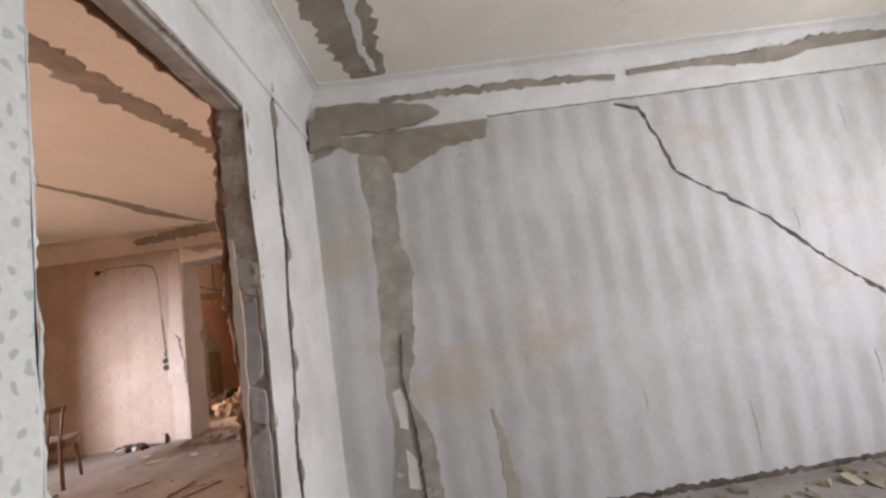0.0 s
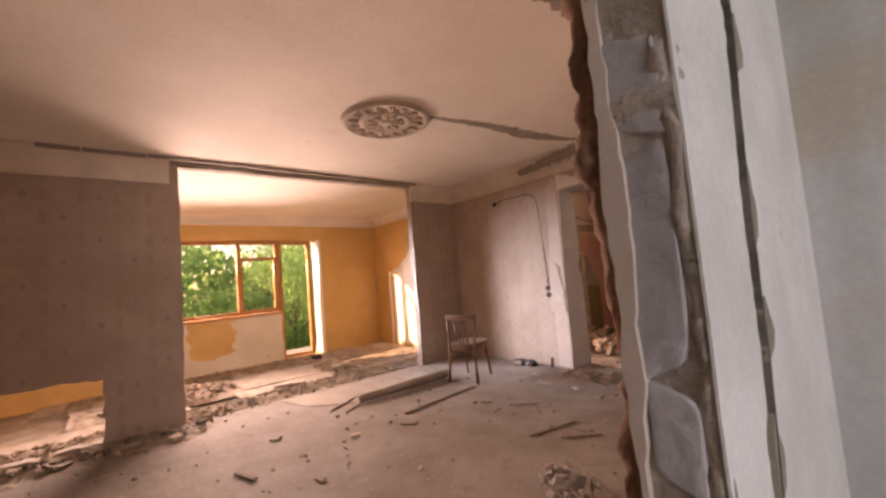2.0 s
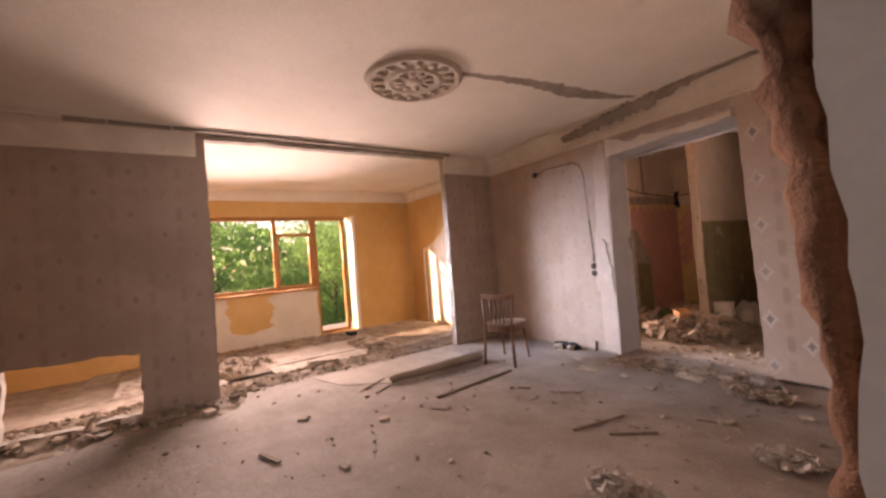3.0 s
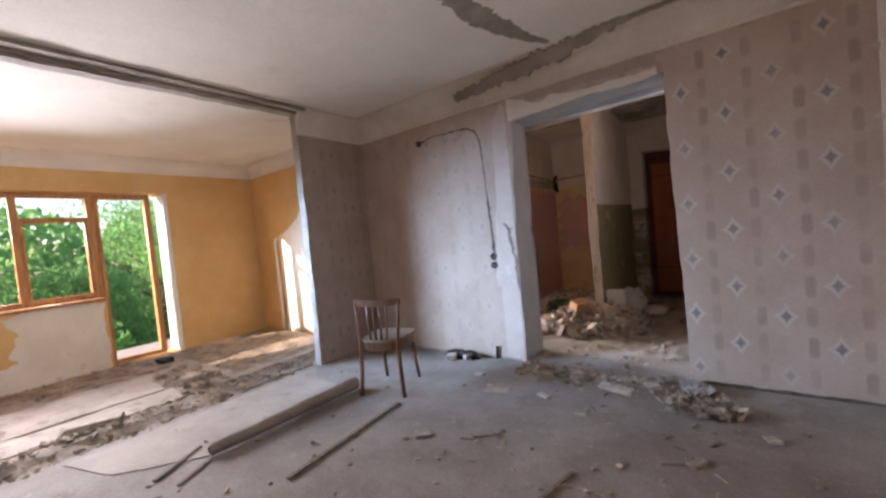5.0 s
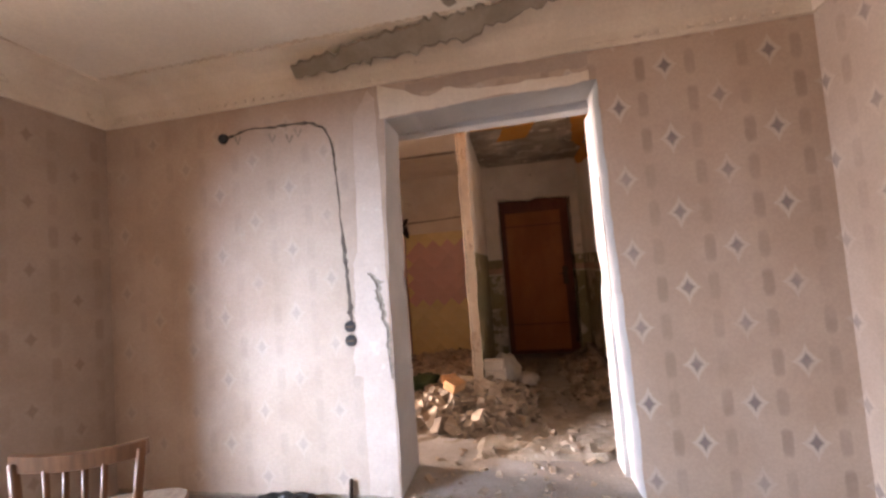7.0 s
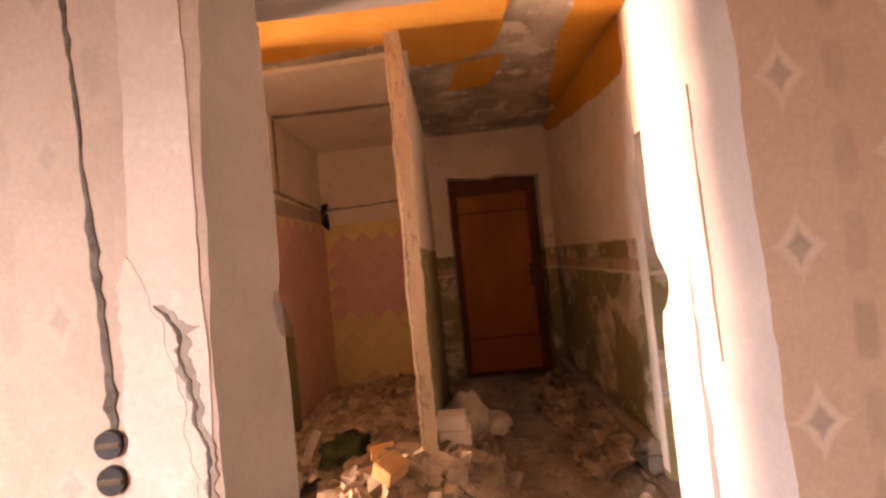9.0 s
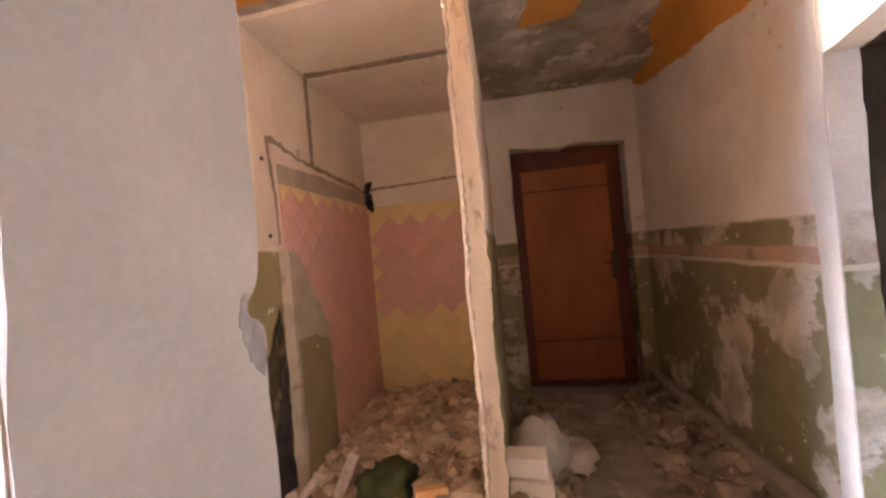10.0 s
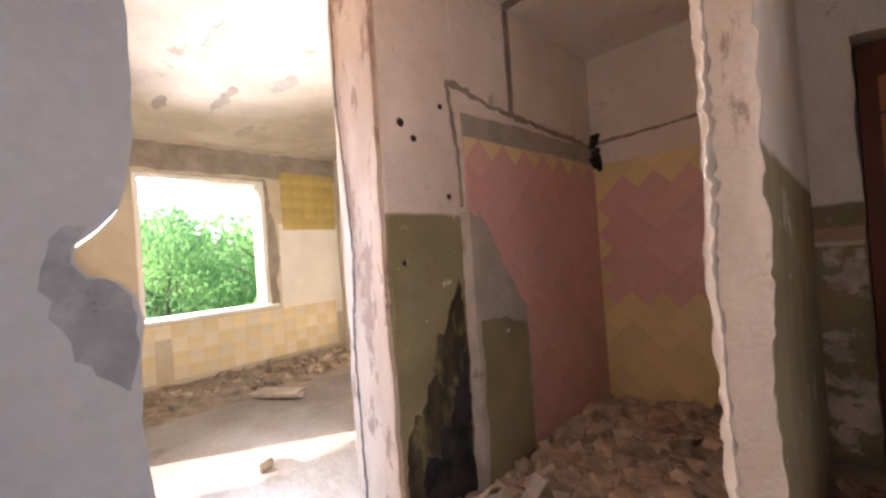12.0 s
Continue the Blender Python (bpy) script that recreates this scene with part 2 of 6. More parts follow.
M["ochre"] = material("ochre_yellow_wall_paint", blotch((0.62, 0.39, 0.15), (0.70, 0.47, 0.21), 1.6, c3=(0.60, 0.43, 0.22), scale3=4, lo3=0.6, hi3=0.7), bump=0.15)
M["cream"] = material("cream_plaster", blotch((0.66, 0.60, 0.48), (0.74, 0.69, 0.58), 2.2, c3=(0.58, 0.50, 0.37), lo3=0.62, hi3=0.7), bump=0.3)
M["reveal"] = material("limewashed_reveal", blotch((0.395, 0.395, 0.39), (0.475, 0.475, 0.465), 1.6, c3=(0.36, 0.35, 0.335), scale3=3.4, lo3=0.60, hi3=0.74), bump=0.16, lumps=5, speck=0.05)
M["block"] = material("grey_gypsum_block", blotch((0.37, 0.355, 0.35), (0.47, 0.455, 0.45), 5, c3=(0.29, 0.26, 0.24), scale3=14, lo3=0.62, hi3=0.70), bump=0.5, lumps=26, vary=0.10)
M["mortar"] = material("crumbled_brown_mortar", blotch((0.33, 0.27, 0.225), (0.47, 0.41, 0.36), 9, c3=(0.24, 0.18, 0.14), scale3=16, lo3=0.58, hi3=0.66), bump=1.0, lumps=25)
M["brown_edge"] = material("torn_brown_wood_fibre", blotch((0.13, 0.06, 0.034), (0.25, 0.13, 0.078), 10), bump=0.9, lumps=22)
M["hall"] = material("green_dado_paint", dado, rough=0.75, bump=0.35)
M["hall_w"] = material("green_dado_paint_pier", lambda nt: dado(nt, 1.46, False, 0.63), rough=0.75, bump=0.35)
M["bath_wall"] = material("bathroom_whitewash", blotch((0.70, 0.65, 0.57), (0.80, 0.76, 0.69), 2.5, c3=(0.50, 0.43, 0.35), scale3=5, lo3=0.6, hi3=0.7), bump=0.2)
M["grey_plaster"] = material("grey_stained_plaster", blotch((0.36, 0.335, 0.285), (0.48, 0.445, 0.385), 4, c3=(0.27, 0.235, 0.19), lo3=0.6, hi3=0.7), bump=0.4)
M["stain"] = material("stained_grey_plaster", blotch((0.30, 0.275, 0.23), (0.43, 0.405, 0.36), 4.5, c3=(0.48, 0.46, 0.42), scale3=8, lo3=0.57, hi3=0.68), bump=0.4)
M["orange_paint"] = material("orange_ceiling_paint", blotch((0.60, 0.27, 0.055), (0.68, 0.34, 0.09), 2), bump=0.12)
M["mould"] = material("mouldy_peeling_ceiling", blotch((0.30, 0.26, 0.205), (0.56, 0.505, 0.435), 2.6, c3=(0.68, 0.64, 0.58), scale3=4, lo3=0.54, hi3=0.6), bump=0.5)
M["pink_tile"] = material("matt_pink_tile", blotch((0.67, 0.41, 0.37), (0.74, 0.48, 0.44), 3.2, c3=(0.62, 0.40, 0.35), scale3=7), rough=0.42, bump=0.05, vary=0.05)
M["yellow_tile"] = material("glazed_yellow_tile", blotch((0.72, 0.60, 0.30), (0.78, 0.67, 0.39), 4), rough=0.4, bump=0.05, vary=0.07)
M["pale_tile"] = material("pale_yellow_tile", blotch((0.66, 0.55, 0.31), (0.72, 0.62, 0.40), 4), rough=0.4, bump=0.05, vary=0.07)
M["olive_tile"] = material("dirty_ochre_tile", blotch((0.40, 0.31, 0.085), (0.50, 0.40, 0.14), 4), rough=0.45, bump=0.05, vary=0.10)
M["cream_tile"] = material("glazed_cream_tile", blotch((0.66, 0.58, 0.42), (0.72, 0.66, 0.52), 4), rough=0.4, bump=0.05, vary=0.08)
M["kitchen_wall"] = material("faded_cream_kitchen_plaster", blotch((0.50, 0.43, 0.31), (0.60, 0.53, 0.40), 2.4, c3=(0.40, 0.34, 0.24), scale3=4, lo3=0.58, hi3=0.7), bump=0.35)
M["kitchen_ceiling"] = material("stained_kitchen_whitewash", blotch((0.44, 0.39, 0.31), (0.58, 0.53, 0.44), 1.8, c3=(0.33, 0.28, 0.21), scale3=3, lo3=0.58, hi3=0.68), bump=0.4)
M["flaky"] = material("flaking_pale_plaster", blotch((0.50, 0.41, 0.315), (0.64, 0.55, 0.44), 4, c3=(0.36, 0.27, 0.20), scale3=9, lo3=0.53, hi3=0.6, co=(1, 1, 0.35)), bump=0.8, lumps=16)
M["chip"] = material("chipped_grey_plaster", blotch((0.26, 0.26, 0.265), (0.41, 0.41, 0.41), 14, c3=(0.22, 0.215, 0.21), scale3=34), bump=0.5, lumps=30)
M["soot"] = material("black_soot", blotch((0.012, 0.011, 0.014), (0.05, 0.045, 0.05), 8), bump=0.4)
M["scorch"] = material("sooty_green_paint", blotch((0.02, 0.018, 0.016), (0.09, 0.08, 0.05), 5, c3=(0.21, 0.19, 0.09), scale3=9, lo3=0.5, hi3=0.64, co=(1, 1, 0.4)), bump=0.4)
M["red_door"] = material("worn_red_brown_door_paint", blotch((0.28, 0.085, 0.03), (0.39, 0.135, 0.05), 2.2, c3=(0.19, 0.05, 0.02), scale3=4, lo3=0.6, hi3=0.7, co=(1, 1, 0.4)), rough=0.55, bump=0.12)
M["door_edge"] = material("dark_red_door_paint", blotch((0.10, 0.025, 0.012), (0.17, 0.045, 0.02), 3, c3=(0.07, 0.02, 0.012), scale3=7, co=(1, 1, 0.4)), rough=0.5, bump=0.15)
M["frame_wood"] = material("weathered_orange_window_wood", wood((0.36, 0.17, 0.07), (0.50, 0.27, 0.12)), bump=0.2)
M["chair_wood"] = material("varnished_brown_bentwood", wood((0.10, 0.045, 0.022), (0.19, 0.09, 0.045)), rough=0.42, bump=0.1)
M["seat_wood"] = material("dusty_plywood", wood((0.13, 0.085, 0.058), (0.22, 0.155, 0.11)), bump=0.2)
M["lath"] = material("grey_brown_lath", wood((0.14, 0.105, 0.08), (0.25, 0.20, 0.155)), bump=0.4)
M["metal"] = material("rusty_dark_metal", blotch((0.05, 0.035, 0.028), (0.13, 0.08, 0.05), 12), rough=0.6, metal=0.6, bump=0.3)
M["black"] = material("black_plastic", blotch((0.012, 0.012, 0.012), (0.03, 0.03, 0.03), 12), rough=0.5, bump=0.05)
M["white_brick"] = material("white_silicate_brick", blotch((0.68, 0.60, 0.51), (0.78, 0.71, 0.62), 8, c3=(0.5, 0.41, 0.33), lo3=0.64, hi3=0.72), bump=0.4)
M["orange_brick"] = material("broken_orange_brick", blotch((0.46, 0.25, 0.12), (0.55, 0.34, 0.19), 8), bump=0.5)
M["bag"] = material("dusty_white_sack", blotch((0.46, 0.42, 0.365), (0.66, 0.62, 0.56), 5), bump=0.6)
M["green_rag"] = material("dark_green_cloth", blotch((0.025, 0.042, 0.018), (0.065, 0.085, 0.04), 9), bump=0.6)
M["paper_scrap"] = material("pale_torn_paper", blotch((0.34, 0.32, 0.30), (0.52, 0.49, 0.46), 9), bump=0.4)
M["white_paint"] = material("white_gloss_paint", blotch((0.72, 0.70, 0.64), (0.80, 0.78, 0.72), 3), rough=0.5, bump=0.1)
M["leaf"] = material("green_leaves", blotch((0.085, 0.18, 0.05), (0.22, 0.36, 0.10), 0.6), rough=0.6, bump=0, vary=0.35, island=True)
_nt = M["leaf"].node_tree
_tr = node(_nt, "BsdfTranslucent", Color=(0.22, 0.48, 0.17, 1))
_mx = node(_nt, "MixShader", Fac=0.45)
_nt.links.new(_nt.nodes["Principled BSDF"].outputs[0], _mx.inputs[1]), _nt.links.new(_tr.outputs[0], _mx.inputs[2])
_nt.links.new(_mx.outputs[0], _nt.nodes["Material Output"].inputs[0])
M["bark"] = material("grey_brown_bark", blotch((0.09, 0.07, 0.05), (0.16, 0.13, 0.10), 6), bump=0.8)
M["grass"] = material("grassy_ground", blotch((0.05, 0.10, 0.02), (0.12, 0.17, 0.045), 0.15, c3=(0.16, 0.15, 0.09), scale3=0.4), bump=0.3)
M["asphalt"] = material("grey_asphalt_road", blotch((0.10, 0.10, 0.105), (0.16, 0.16, 0.16), 0.6), bump=0.2)
M["concrete"] = material("grey_outer_concrete", blotch((0.26, 0.25, 0.235), (0.34, 0.33, 0.31), 2), bump=0.3)


# ---- mesh helpers ----
rng = random.Random(7)


def link(name, bm, mat, smooth=False):
    me = bpy.data.meshes.new(name)
    bmesh.ops.recalc_face_normals(bm, faces=bm.faces)
    bm.to_mesh(me)
    bm.free()
    for m in (mat if isinstance(mat, (list, tuple)) else [mat]):
        me.materials.append(m)
    if smooth:
        for p in me.polygons:
            p.use_smooth = True
    return new(name, me)


def part(name, bm, mat, parent, label="", smooth=False):
    ob = link(name, bm, mat, smooth)
    ob.parent = parent
    return tagged(ob, label)


def setting(name, bm, mat, label, category="wall", smooth=False):
    return tagged(link(name, bm, mat, smooth), label, category, kind="structure")


def thing(name, at, label, category, group=""):
    e = new(name)
    e.matrix_world = at
    e.empty_display_size = 0.05
    return tagged(e, label, category, group)


def box(bm, x0, x1, y0, y1, z0, z1, bevel=0.0, m=None, mi=0):
    c = Vector(((x0 + x1) / 2, (y0 + y1) / 2, (z0 + z1) / 2))
    r = bmesh.ops.create_cube(bm, size=1, matrix=Matrix.Translation(c) @ Matrix.Diagonal((x1 - x0, y1 - y0, z1 - z0, 1)))
    vs = r["verts"]
    fs = list({f for v in vs for f in v.link_faces})
    for f in fs:
        f.material_index = mi
    if bevel:
        es = list({e for v in vs for e in v.link_edges})
        o = bmesh.ops.bevel(bm, geom=es, offset=bevel, segments=2, affect="EDGES", profile=0.6)
        vs = list({v for f in o["faces"] for v in f.verts})
    if m:
        bmesh.ops.transform(bm, matrix=m, verts=vs)
    return bm


def rag(pts, amp, every=0.05, seed=0, close=True):
    """Break the outline's edges into uneven steps."""
    r = random.Random(seed)
    out = []
    n = len(pts)
    for i in range(n if close else n - 1):
        a, b = Vector(pts[i]), Vector(pts[(i + 1) % n])
        k = max(1, int((b - a).length / every))
        d = (b - a).normalized() if (b - a).length else Vector((1, 0))
        nrm = Vector((-d.y, d.x))
        drift = 0.0
        for j in range(k):
            drift = drift * 0.6 + r.uniform(-amp, amp) * 0.8
            out.append(a.lerp(b, (j + (r.uniform(-0.3, 0.3) if j else 0)) / k) + nrm * (drift if j else 0))
    if not close:
        out.append(Vector(pts[-1]))
    return out


def plate(outer, holes, axis, p0, p1):
    """A slab with through holes: 2D outlines across the axis ('x': (y, z); 'y': (x, z); 'z': (x, y)), from p0 to p1."""
    bm = bmesh.new()

    def at(p, d):
        return {"x": (d, p[0], p[1]), "y": (p[0], d, p[1]), "z": (p[0], p[1], d)}[axis]
    edges = []
    for ring in [outer, *holes]:
        vs = [bm.verts.new(at(p, p0)) for p in ring]
        edges += [bm.edges.new((vs[i], vs[(i + 1) % len(vs)])) for i in range(len(vs))]
    bmesh.ops.triangle_fill(bm, edges=edges, use_beauty=True, use_dissolve=False)
    r = bmesh.ops.extrude_face_region(bm, geom=bm.faces[:])
    d = Vector(at((0, 0), p1 - p0))
    bmesh.ops.translate(bm, vec=d, verts=[v for v in r["geom"] if isinstance(v, bmesh.types.BMVert)])
    return bm


def rect(a0, a1, b0, b1):
    return [(a0, b0), (a1, b0), (a1, b1), (a0, b1)]


def patch(name, outline, axis, face, lift, mat, parent, label, amp=0.012, every=0.04, seed=1):
    """A thin coat or scar on a wall, floor or ceiling, with an uneven edge."""
    return part(name, plate(rag(outline, amp, every, seed), [], axis, face, face + lift), mat, parent, label)


def ribbon(name, pts, width, normal, mat, parent, label, amp=0.3, every=0.03, lift=0.0025, seed=3):
    """A scar that follows a line of 3D points on a surface with that normal; uneven width."""
    r = random.Random(seed)
    n = Vector(normal).normalized()
    P = [Vector(p) for p in pts]
    line = []
    for a, b in zip(P, P[1:]):
        k = max(1, int((b - a).length / every))
        line += [a.lerp(b, j / k) for j in range(k)]
    line.append(P[-1])
    bm = bmesh.new()
    rows = []
    w0 = width if isinstance(width, (list, tuple)) else [width] * 2
    for i, p in enumerate(line):
        t = (line[min(i + 1, len(line) - 1)] - line[max(i - 1, 0)]).normalized()
        s = t.cross(n).normalized()
        f = i / max(1, len(line) - 1) * (len(w0) - 1)
        k = min(int(f), len(w0) - 2)
        w = (w0[k] * (1 - f + k) + w0[k + 1] * (f - k)) / 2
        l, q = w * (1 + r.uniform(-amp, amp)), w * (1 + r.uniform(-amp, amp))
        sh = s * r.uniform(-amp, amp) * w * 0.6
        rows.append([bm.verts.new(p + sh - s * l), bm.verts.new(p + sh + n * lift - s * l * 0.8), bm.verts.new(p + sh + n * lift + s * q * 0.8), bm.verts.new(p + sh + s * q)])
    for a, b in zip(rows, rows[1:]):
        for k in range(3):
            bm.faces.new((a[k], a[k + 1], b[k + 1], b[k]))
    return part(name, bm, mat, parent, label)


def tube(bm, pts, r, sides=8, r1=None):
    P = [Vector(p) for p in pts]
    rows = []
    for i, p in enumerate(P):
        t = (P[min(i + 1, len(P) - 1)] - P[max(i - 1, 0)]).normalized()
        s = t.orthogonal().normalized() if abs(t.z) > 0.99 else t.cross(Vector((0, 0, 1))).normalized()
        u = t.cross(s)
        rr = r + ((r1 if r1 is not None else r) - r) * i / max(1, len(P) - 1)
        rows.append([bm.verts.new(p + (s * math.cos(a) + u * math.sin(a)) * rr) for a in [k * math.tau / sides for k in range(sides)]])
    for a, b in zip(rows, rows[1:]):
        for k in range(sides):
            bm.faces.new((a[k], a[(k + 1) % sides], b[(k + 1) % sides], b[k]))
    bm.faces.new(rows[0])
    bm.faces.new(rows[-1])
    return bm


def lump(bm, at, sx, sy, sz, r, jag=0.28, spin=None):
    """A broken lump: a block with its corners knocked about."""
    m = Euler((r.uniform(-0.5, 0.5), r.uniform(-0.5, 0.5), r.uniform(0, 6.3)) if spin is None else spin).to_matrix()
    vs = []
    for cx in (-1, 1):
        for cy in (-1, 1):
            for cz in (-1, 1):
                p = Vector((cx * sx * (1 + r.uniform(-jag, jag)), cy * sy * (1 + r.uniform(-jag, jag)), cz * sz * (1 + r.uniform(-jag, jag)))) / 2
                vs.append(bm.verts.new(Vector(at) + m @ p))
    for q in ((0, 1, 3, 2), (4, 6, 7, 5), (0, 4, 5, 1), (2, 3, 7, 6), (0, 2, 6, 4), (1, 5, 7, 3)):
        bm.faces.new([vs[k] for k in q])


def mound(name, x0, x1, y0, y1, height, n, size, mat, label, seed, base=0.0, flat=0.5, grid=0.09):
    """A bed of dirt with broken lumps strewn over it; height: a function of x, y."""
    r = random.Random(seed)
    bm = bmesh.new()
    nx, ny = max(2, int((x1 - x0) / grid)), max(2, int((y1 - y0) / grid))
    g = []
    for i in range(nx + 1):
        row = []
        for j in range(ny + 1):
            x, y = x0 + (x1 - x0) * i / nx, y0 + (y1 - y0) * j / ny
            edge = i in (0, nx) or j in (0, ny)
            h = height(x, y) * (0.8 + 0.4 * noise.noise((x * 5, y * 5, seed)))
            row.append(bm.verts.new((x, y, base - 0.01 if edge and height(x, y) < 0.05 else base + h + r.uniform(-0.012, 0.012))))
        g.append(row)
    for i in range(nx):
        for j in range(ny):
            bm.faces.new((g[i][j], g[i + 1][j], g[i + 1][j + 1], g[i][j + 1]))
    for _ in range(n):
        x, y = r.uniform(x0 + 0.03, x1 - 0.03), r.uniform(y0 + 0.03, y1 - 0.03)
        h = height(x, y)
        if h < 0.012:
            continue
        s = size[0] + (size[1] - size[0]) * r.random() ** 2.2
        lump(bm, (x, y, base + h + s * 0.12), s * r.uniform(0.7, 1.3), s * r.uniform(0.6, 1.1), s * r.uniform(0.25, 0.25 + flat), r, 0.46)
    return tagged(link(name, bm, mat), label, "rubble", kind="stuff")


def cove(bm, a, b, out, z0, z1, depth, bead=True):
    """A concave cornice from a to b (plan points on the wall), out: plan direction into the room."""
    a, b, o = Vector((*a, 0)), Vector((*b, 0)), Vector((*out, 0)).normalized()
    prof = [(0.0, z0 - 0.022), (0.014, z0 - 0.018), (0.014, z0), (0.006, z0 + 0.004)]
    h = z1 - z0
    for k in range(7):
        t = k / 6 * math.pi / 2
        prof.append((0.006 + (depth - 0.02) * (1 - math.cos(t)), z0 + 0.004 + (h - 0.018) * math.sin(t)))
    prof += [(depth, z1 - 0.014), (depth, z1 + 0.004), (0, z1 + 0.004)]
    rows = [[bm.verts.new(p + o * d + Vector((0, 0, z))) for d, z in prof] for p in (a, b)]
    for k in range(len(prof)):
        k2 = (k + 1) % len(prof)
        bm.faces.new((rows[0][k], rows[0][k2], rows[1][k2], rows[1][k]))
    bm.faces.new(rows[0])
    bm.faces.new(rows[1])


def rope(bm, pts, r, seed, step_=0.018, sides=9, rough_=0.8, wander=0.012):
    """A crumbled edge: an uneven, knobbly roll along a line."""
    rr = random.Random(seed)
    P = [Vector(p) for p in pts]
    line = []
    for a, b in zip(P, P[1:]):
        k = max(1, int((b - a).length / step_))
        line += [a.lerp(b, j / k) for j in range(k)]
    line.append(P[-1])
    rows = []
    for i, p in enumerate(line):
        t = (line[min(i + 1, len(line) - 1)] - line[max(i - 1, 0)]).normalized()
        s = t.orthogonal().normalized() if abs(t.z) > 0.9 else t.cross(Vector((0, 0, 1))).normalized()
        s = Vector((1, 0, 0)) if abs(t.x) < 0.8 else s
        u = t.cross(s).normalized()
        p = p + Vector((noise.noise(p * 11 + Vector((seed, 3, 0))), noise.noise(p * 13 + Vector((seed, 7, 0))), 0)) * wander * 0.55 + Vector((noise.noise(p * 43), noise.noise(p * 47 + Vector((4, 0, 0))), 0)) * wander * 0.5
        w = r * (0.6 + 1.3 * abs(noise.noise(p * 9 + Vector((seed, 0, 0)))))
        rows.append([bm.verts.new(p + (s * math.cos(a) + u * math.sin(a)) * w * (1 + rough_ * noise.noise((p + (s * math.cos(a) + u * math.sin(a)) * 0.03) * 38)) + Vector((0, 0, rr.uniform(-0.003, 0.003)))) for a in [k * math.tau / sides for k in range(sides)]])
    for a, b in zip(rows, rows[1:]):
        for k in range(sides):
            bm.faces.new((a[k], a[(k + 1) % sides], b[(k + 1) % sides], b[k]))
    bm.faces.new(rows[0]), bm.faces.new(rows[-1])
    return bm


def knob(bm, c, s, seed, square=4.0, cuts=7, amp=0.05):
    """A rounded, worn block."""
    g = bmesh.ops.create_cube(bm, size=2)
    es = list({e for v in g["verts"] for e in v.link_edges})
    o = bmesh.ops.subdivide_edges(bm, edges=es, cuts=cuts, use_grid_fill=True)
    vs = list({v for f in bm.faces for v in f.verts if max(abs(v.co.x), abs(v.co.y), abs(v.co.z)) <= 1.0001 and not v.tag})
    for v in vs:
        p = v.co
        n = (abs(p.x) ** square + abs(p.y) ** square + abs(p.z) ** square) ** (1 / square)
        q = p / n
        q *= 1 + amp * noise.noise(q * 2.3 + Vector((seed, 0, 0))) + amp * 0.5 * noise.noise(q * 7 + Vector((0, seed, 0)))
        v.co = Vector(c) + Vector((q.x * s[0], q.y * s[1], q.z * s[2])) / 2
        v.tag = True
    return bm


# ---- the large structure ----
ZC = 2.72
ROOF = 2.95



def faced(bm, axis):
    """The broken edges of a papered wall take its second material."""
    bm.normal_update()
    for f in bm.faces:
        if abs(f.normal[axis]) < 0.5:
            f.material_index = 1
    return bm


# living room, north wall: 0.42 m thick; the back leaf of its doorway is chipped at the old hinges
door_hole = [(-3.05, -0.05), (-1.715, -0.05), (-1.735, 0.9), (-1.75, 1.5), (-1.76, 2.315), (-2.5, 2.295), (-3.0, 2.265), (-3.045, 1.2)]
north = setting("wall_north", faced(plate(rect(-5.14, -0.40, -0.1, ROOF), [rag(door_hole, 0.005, 0.05, 5)], "y", 6.21, 6.50), 1), [M["paper_north"], M["reveal"]],
                "faded pink flower wallpaper on a thick plastered wall")
lip_l = [(6.499, 0.0), (6.62, 0.0), (6.615, 0.6), (6.62, 1.0), (6.612, 1.16), (6.617, 1.235), (6.612, 1.262), (6.598, 1.279), (6.576, 1.286), (6.567, 1.302), (6.569, 1.316), (6.586, 1.331), (6.602, 1.351), (6.609, 1.375), (6.618, 1.43), (6.615, 2.0), (6.62, 2.25), (6.499, 2.25)]
lip_r = [(6.499, 0.0), (6.685, 0.0), (6.685, 1.05), (6.672, 1.12), (6.64, 1.15), (6.615, 1.20), (6.615, 1.25), (6.64, 1.285), (6.672, 1.33), (6.688, 1.42), (6.69, 2.25), (6.499, 2.25)]
for o, x0, x1 in ((lip_l, -3.13, -3.05), (lip_r, -1.66, -1.748)):
    part("jamb_lip", plate(rag(o, 0.0025, 0.03, 6), [], "x", x0, x1), M["reveal"], north, "limewashed lip of the door jamb, chipped at the old hinge")
part("jamb_lip", plate([(-3.13, 2.252), (-1.66, 2.262), (-1.66, 2.40), (-3.13, 2.40)], [], "y", 6.499, 6.60), M["reveal"], north, "limewashed lip over the doorway")
patch("chipped_plaster", [(6.552, 1.322), (6.562, 1.334), (6.578, 1.332), (6.566, 1.314), (6.565, 1.298), (6.575, 1.283), (6.597, 1.276), (6.608, 1.262), (6.610, 1.20), (6.602, 1.168), (6.588, 1.182), (6.575, 1.20), (6.562, 1.225), (6.548, 1.25), (6.544, 1.285)], "x", -3.05, 0.002, M["chip"], north, "grey crater of broken plaster beside the hinge hole", 0.007, 0.011, 66)
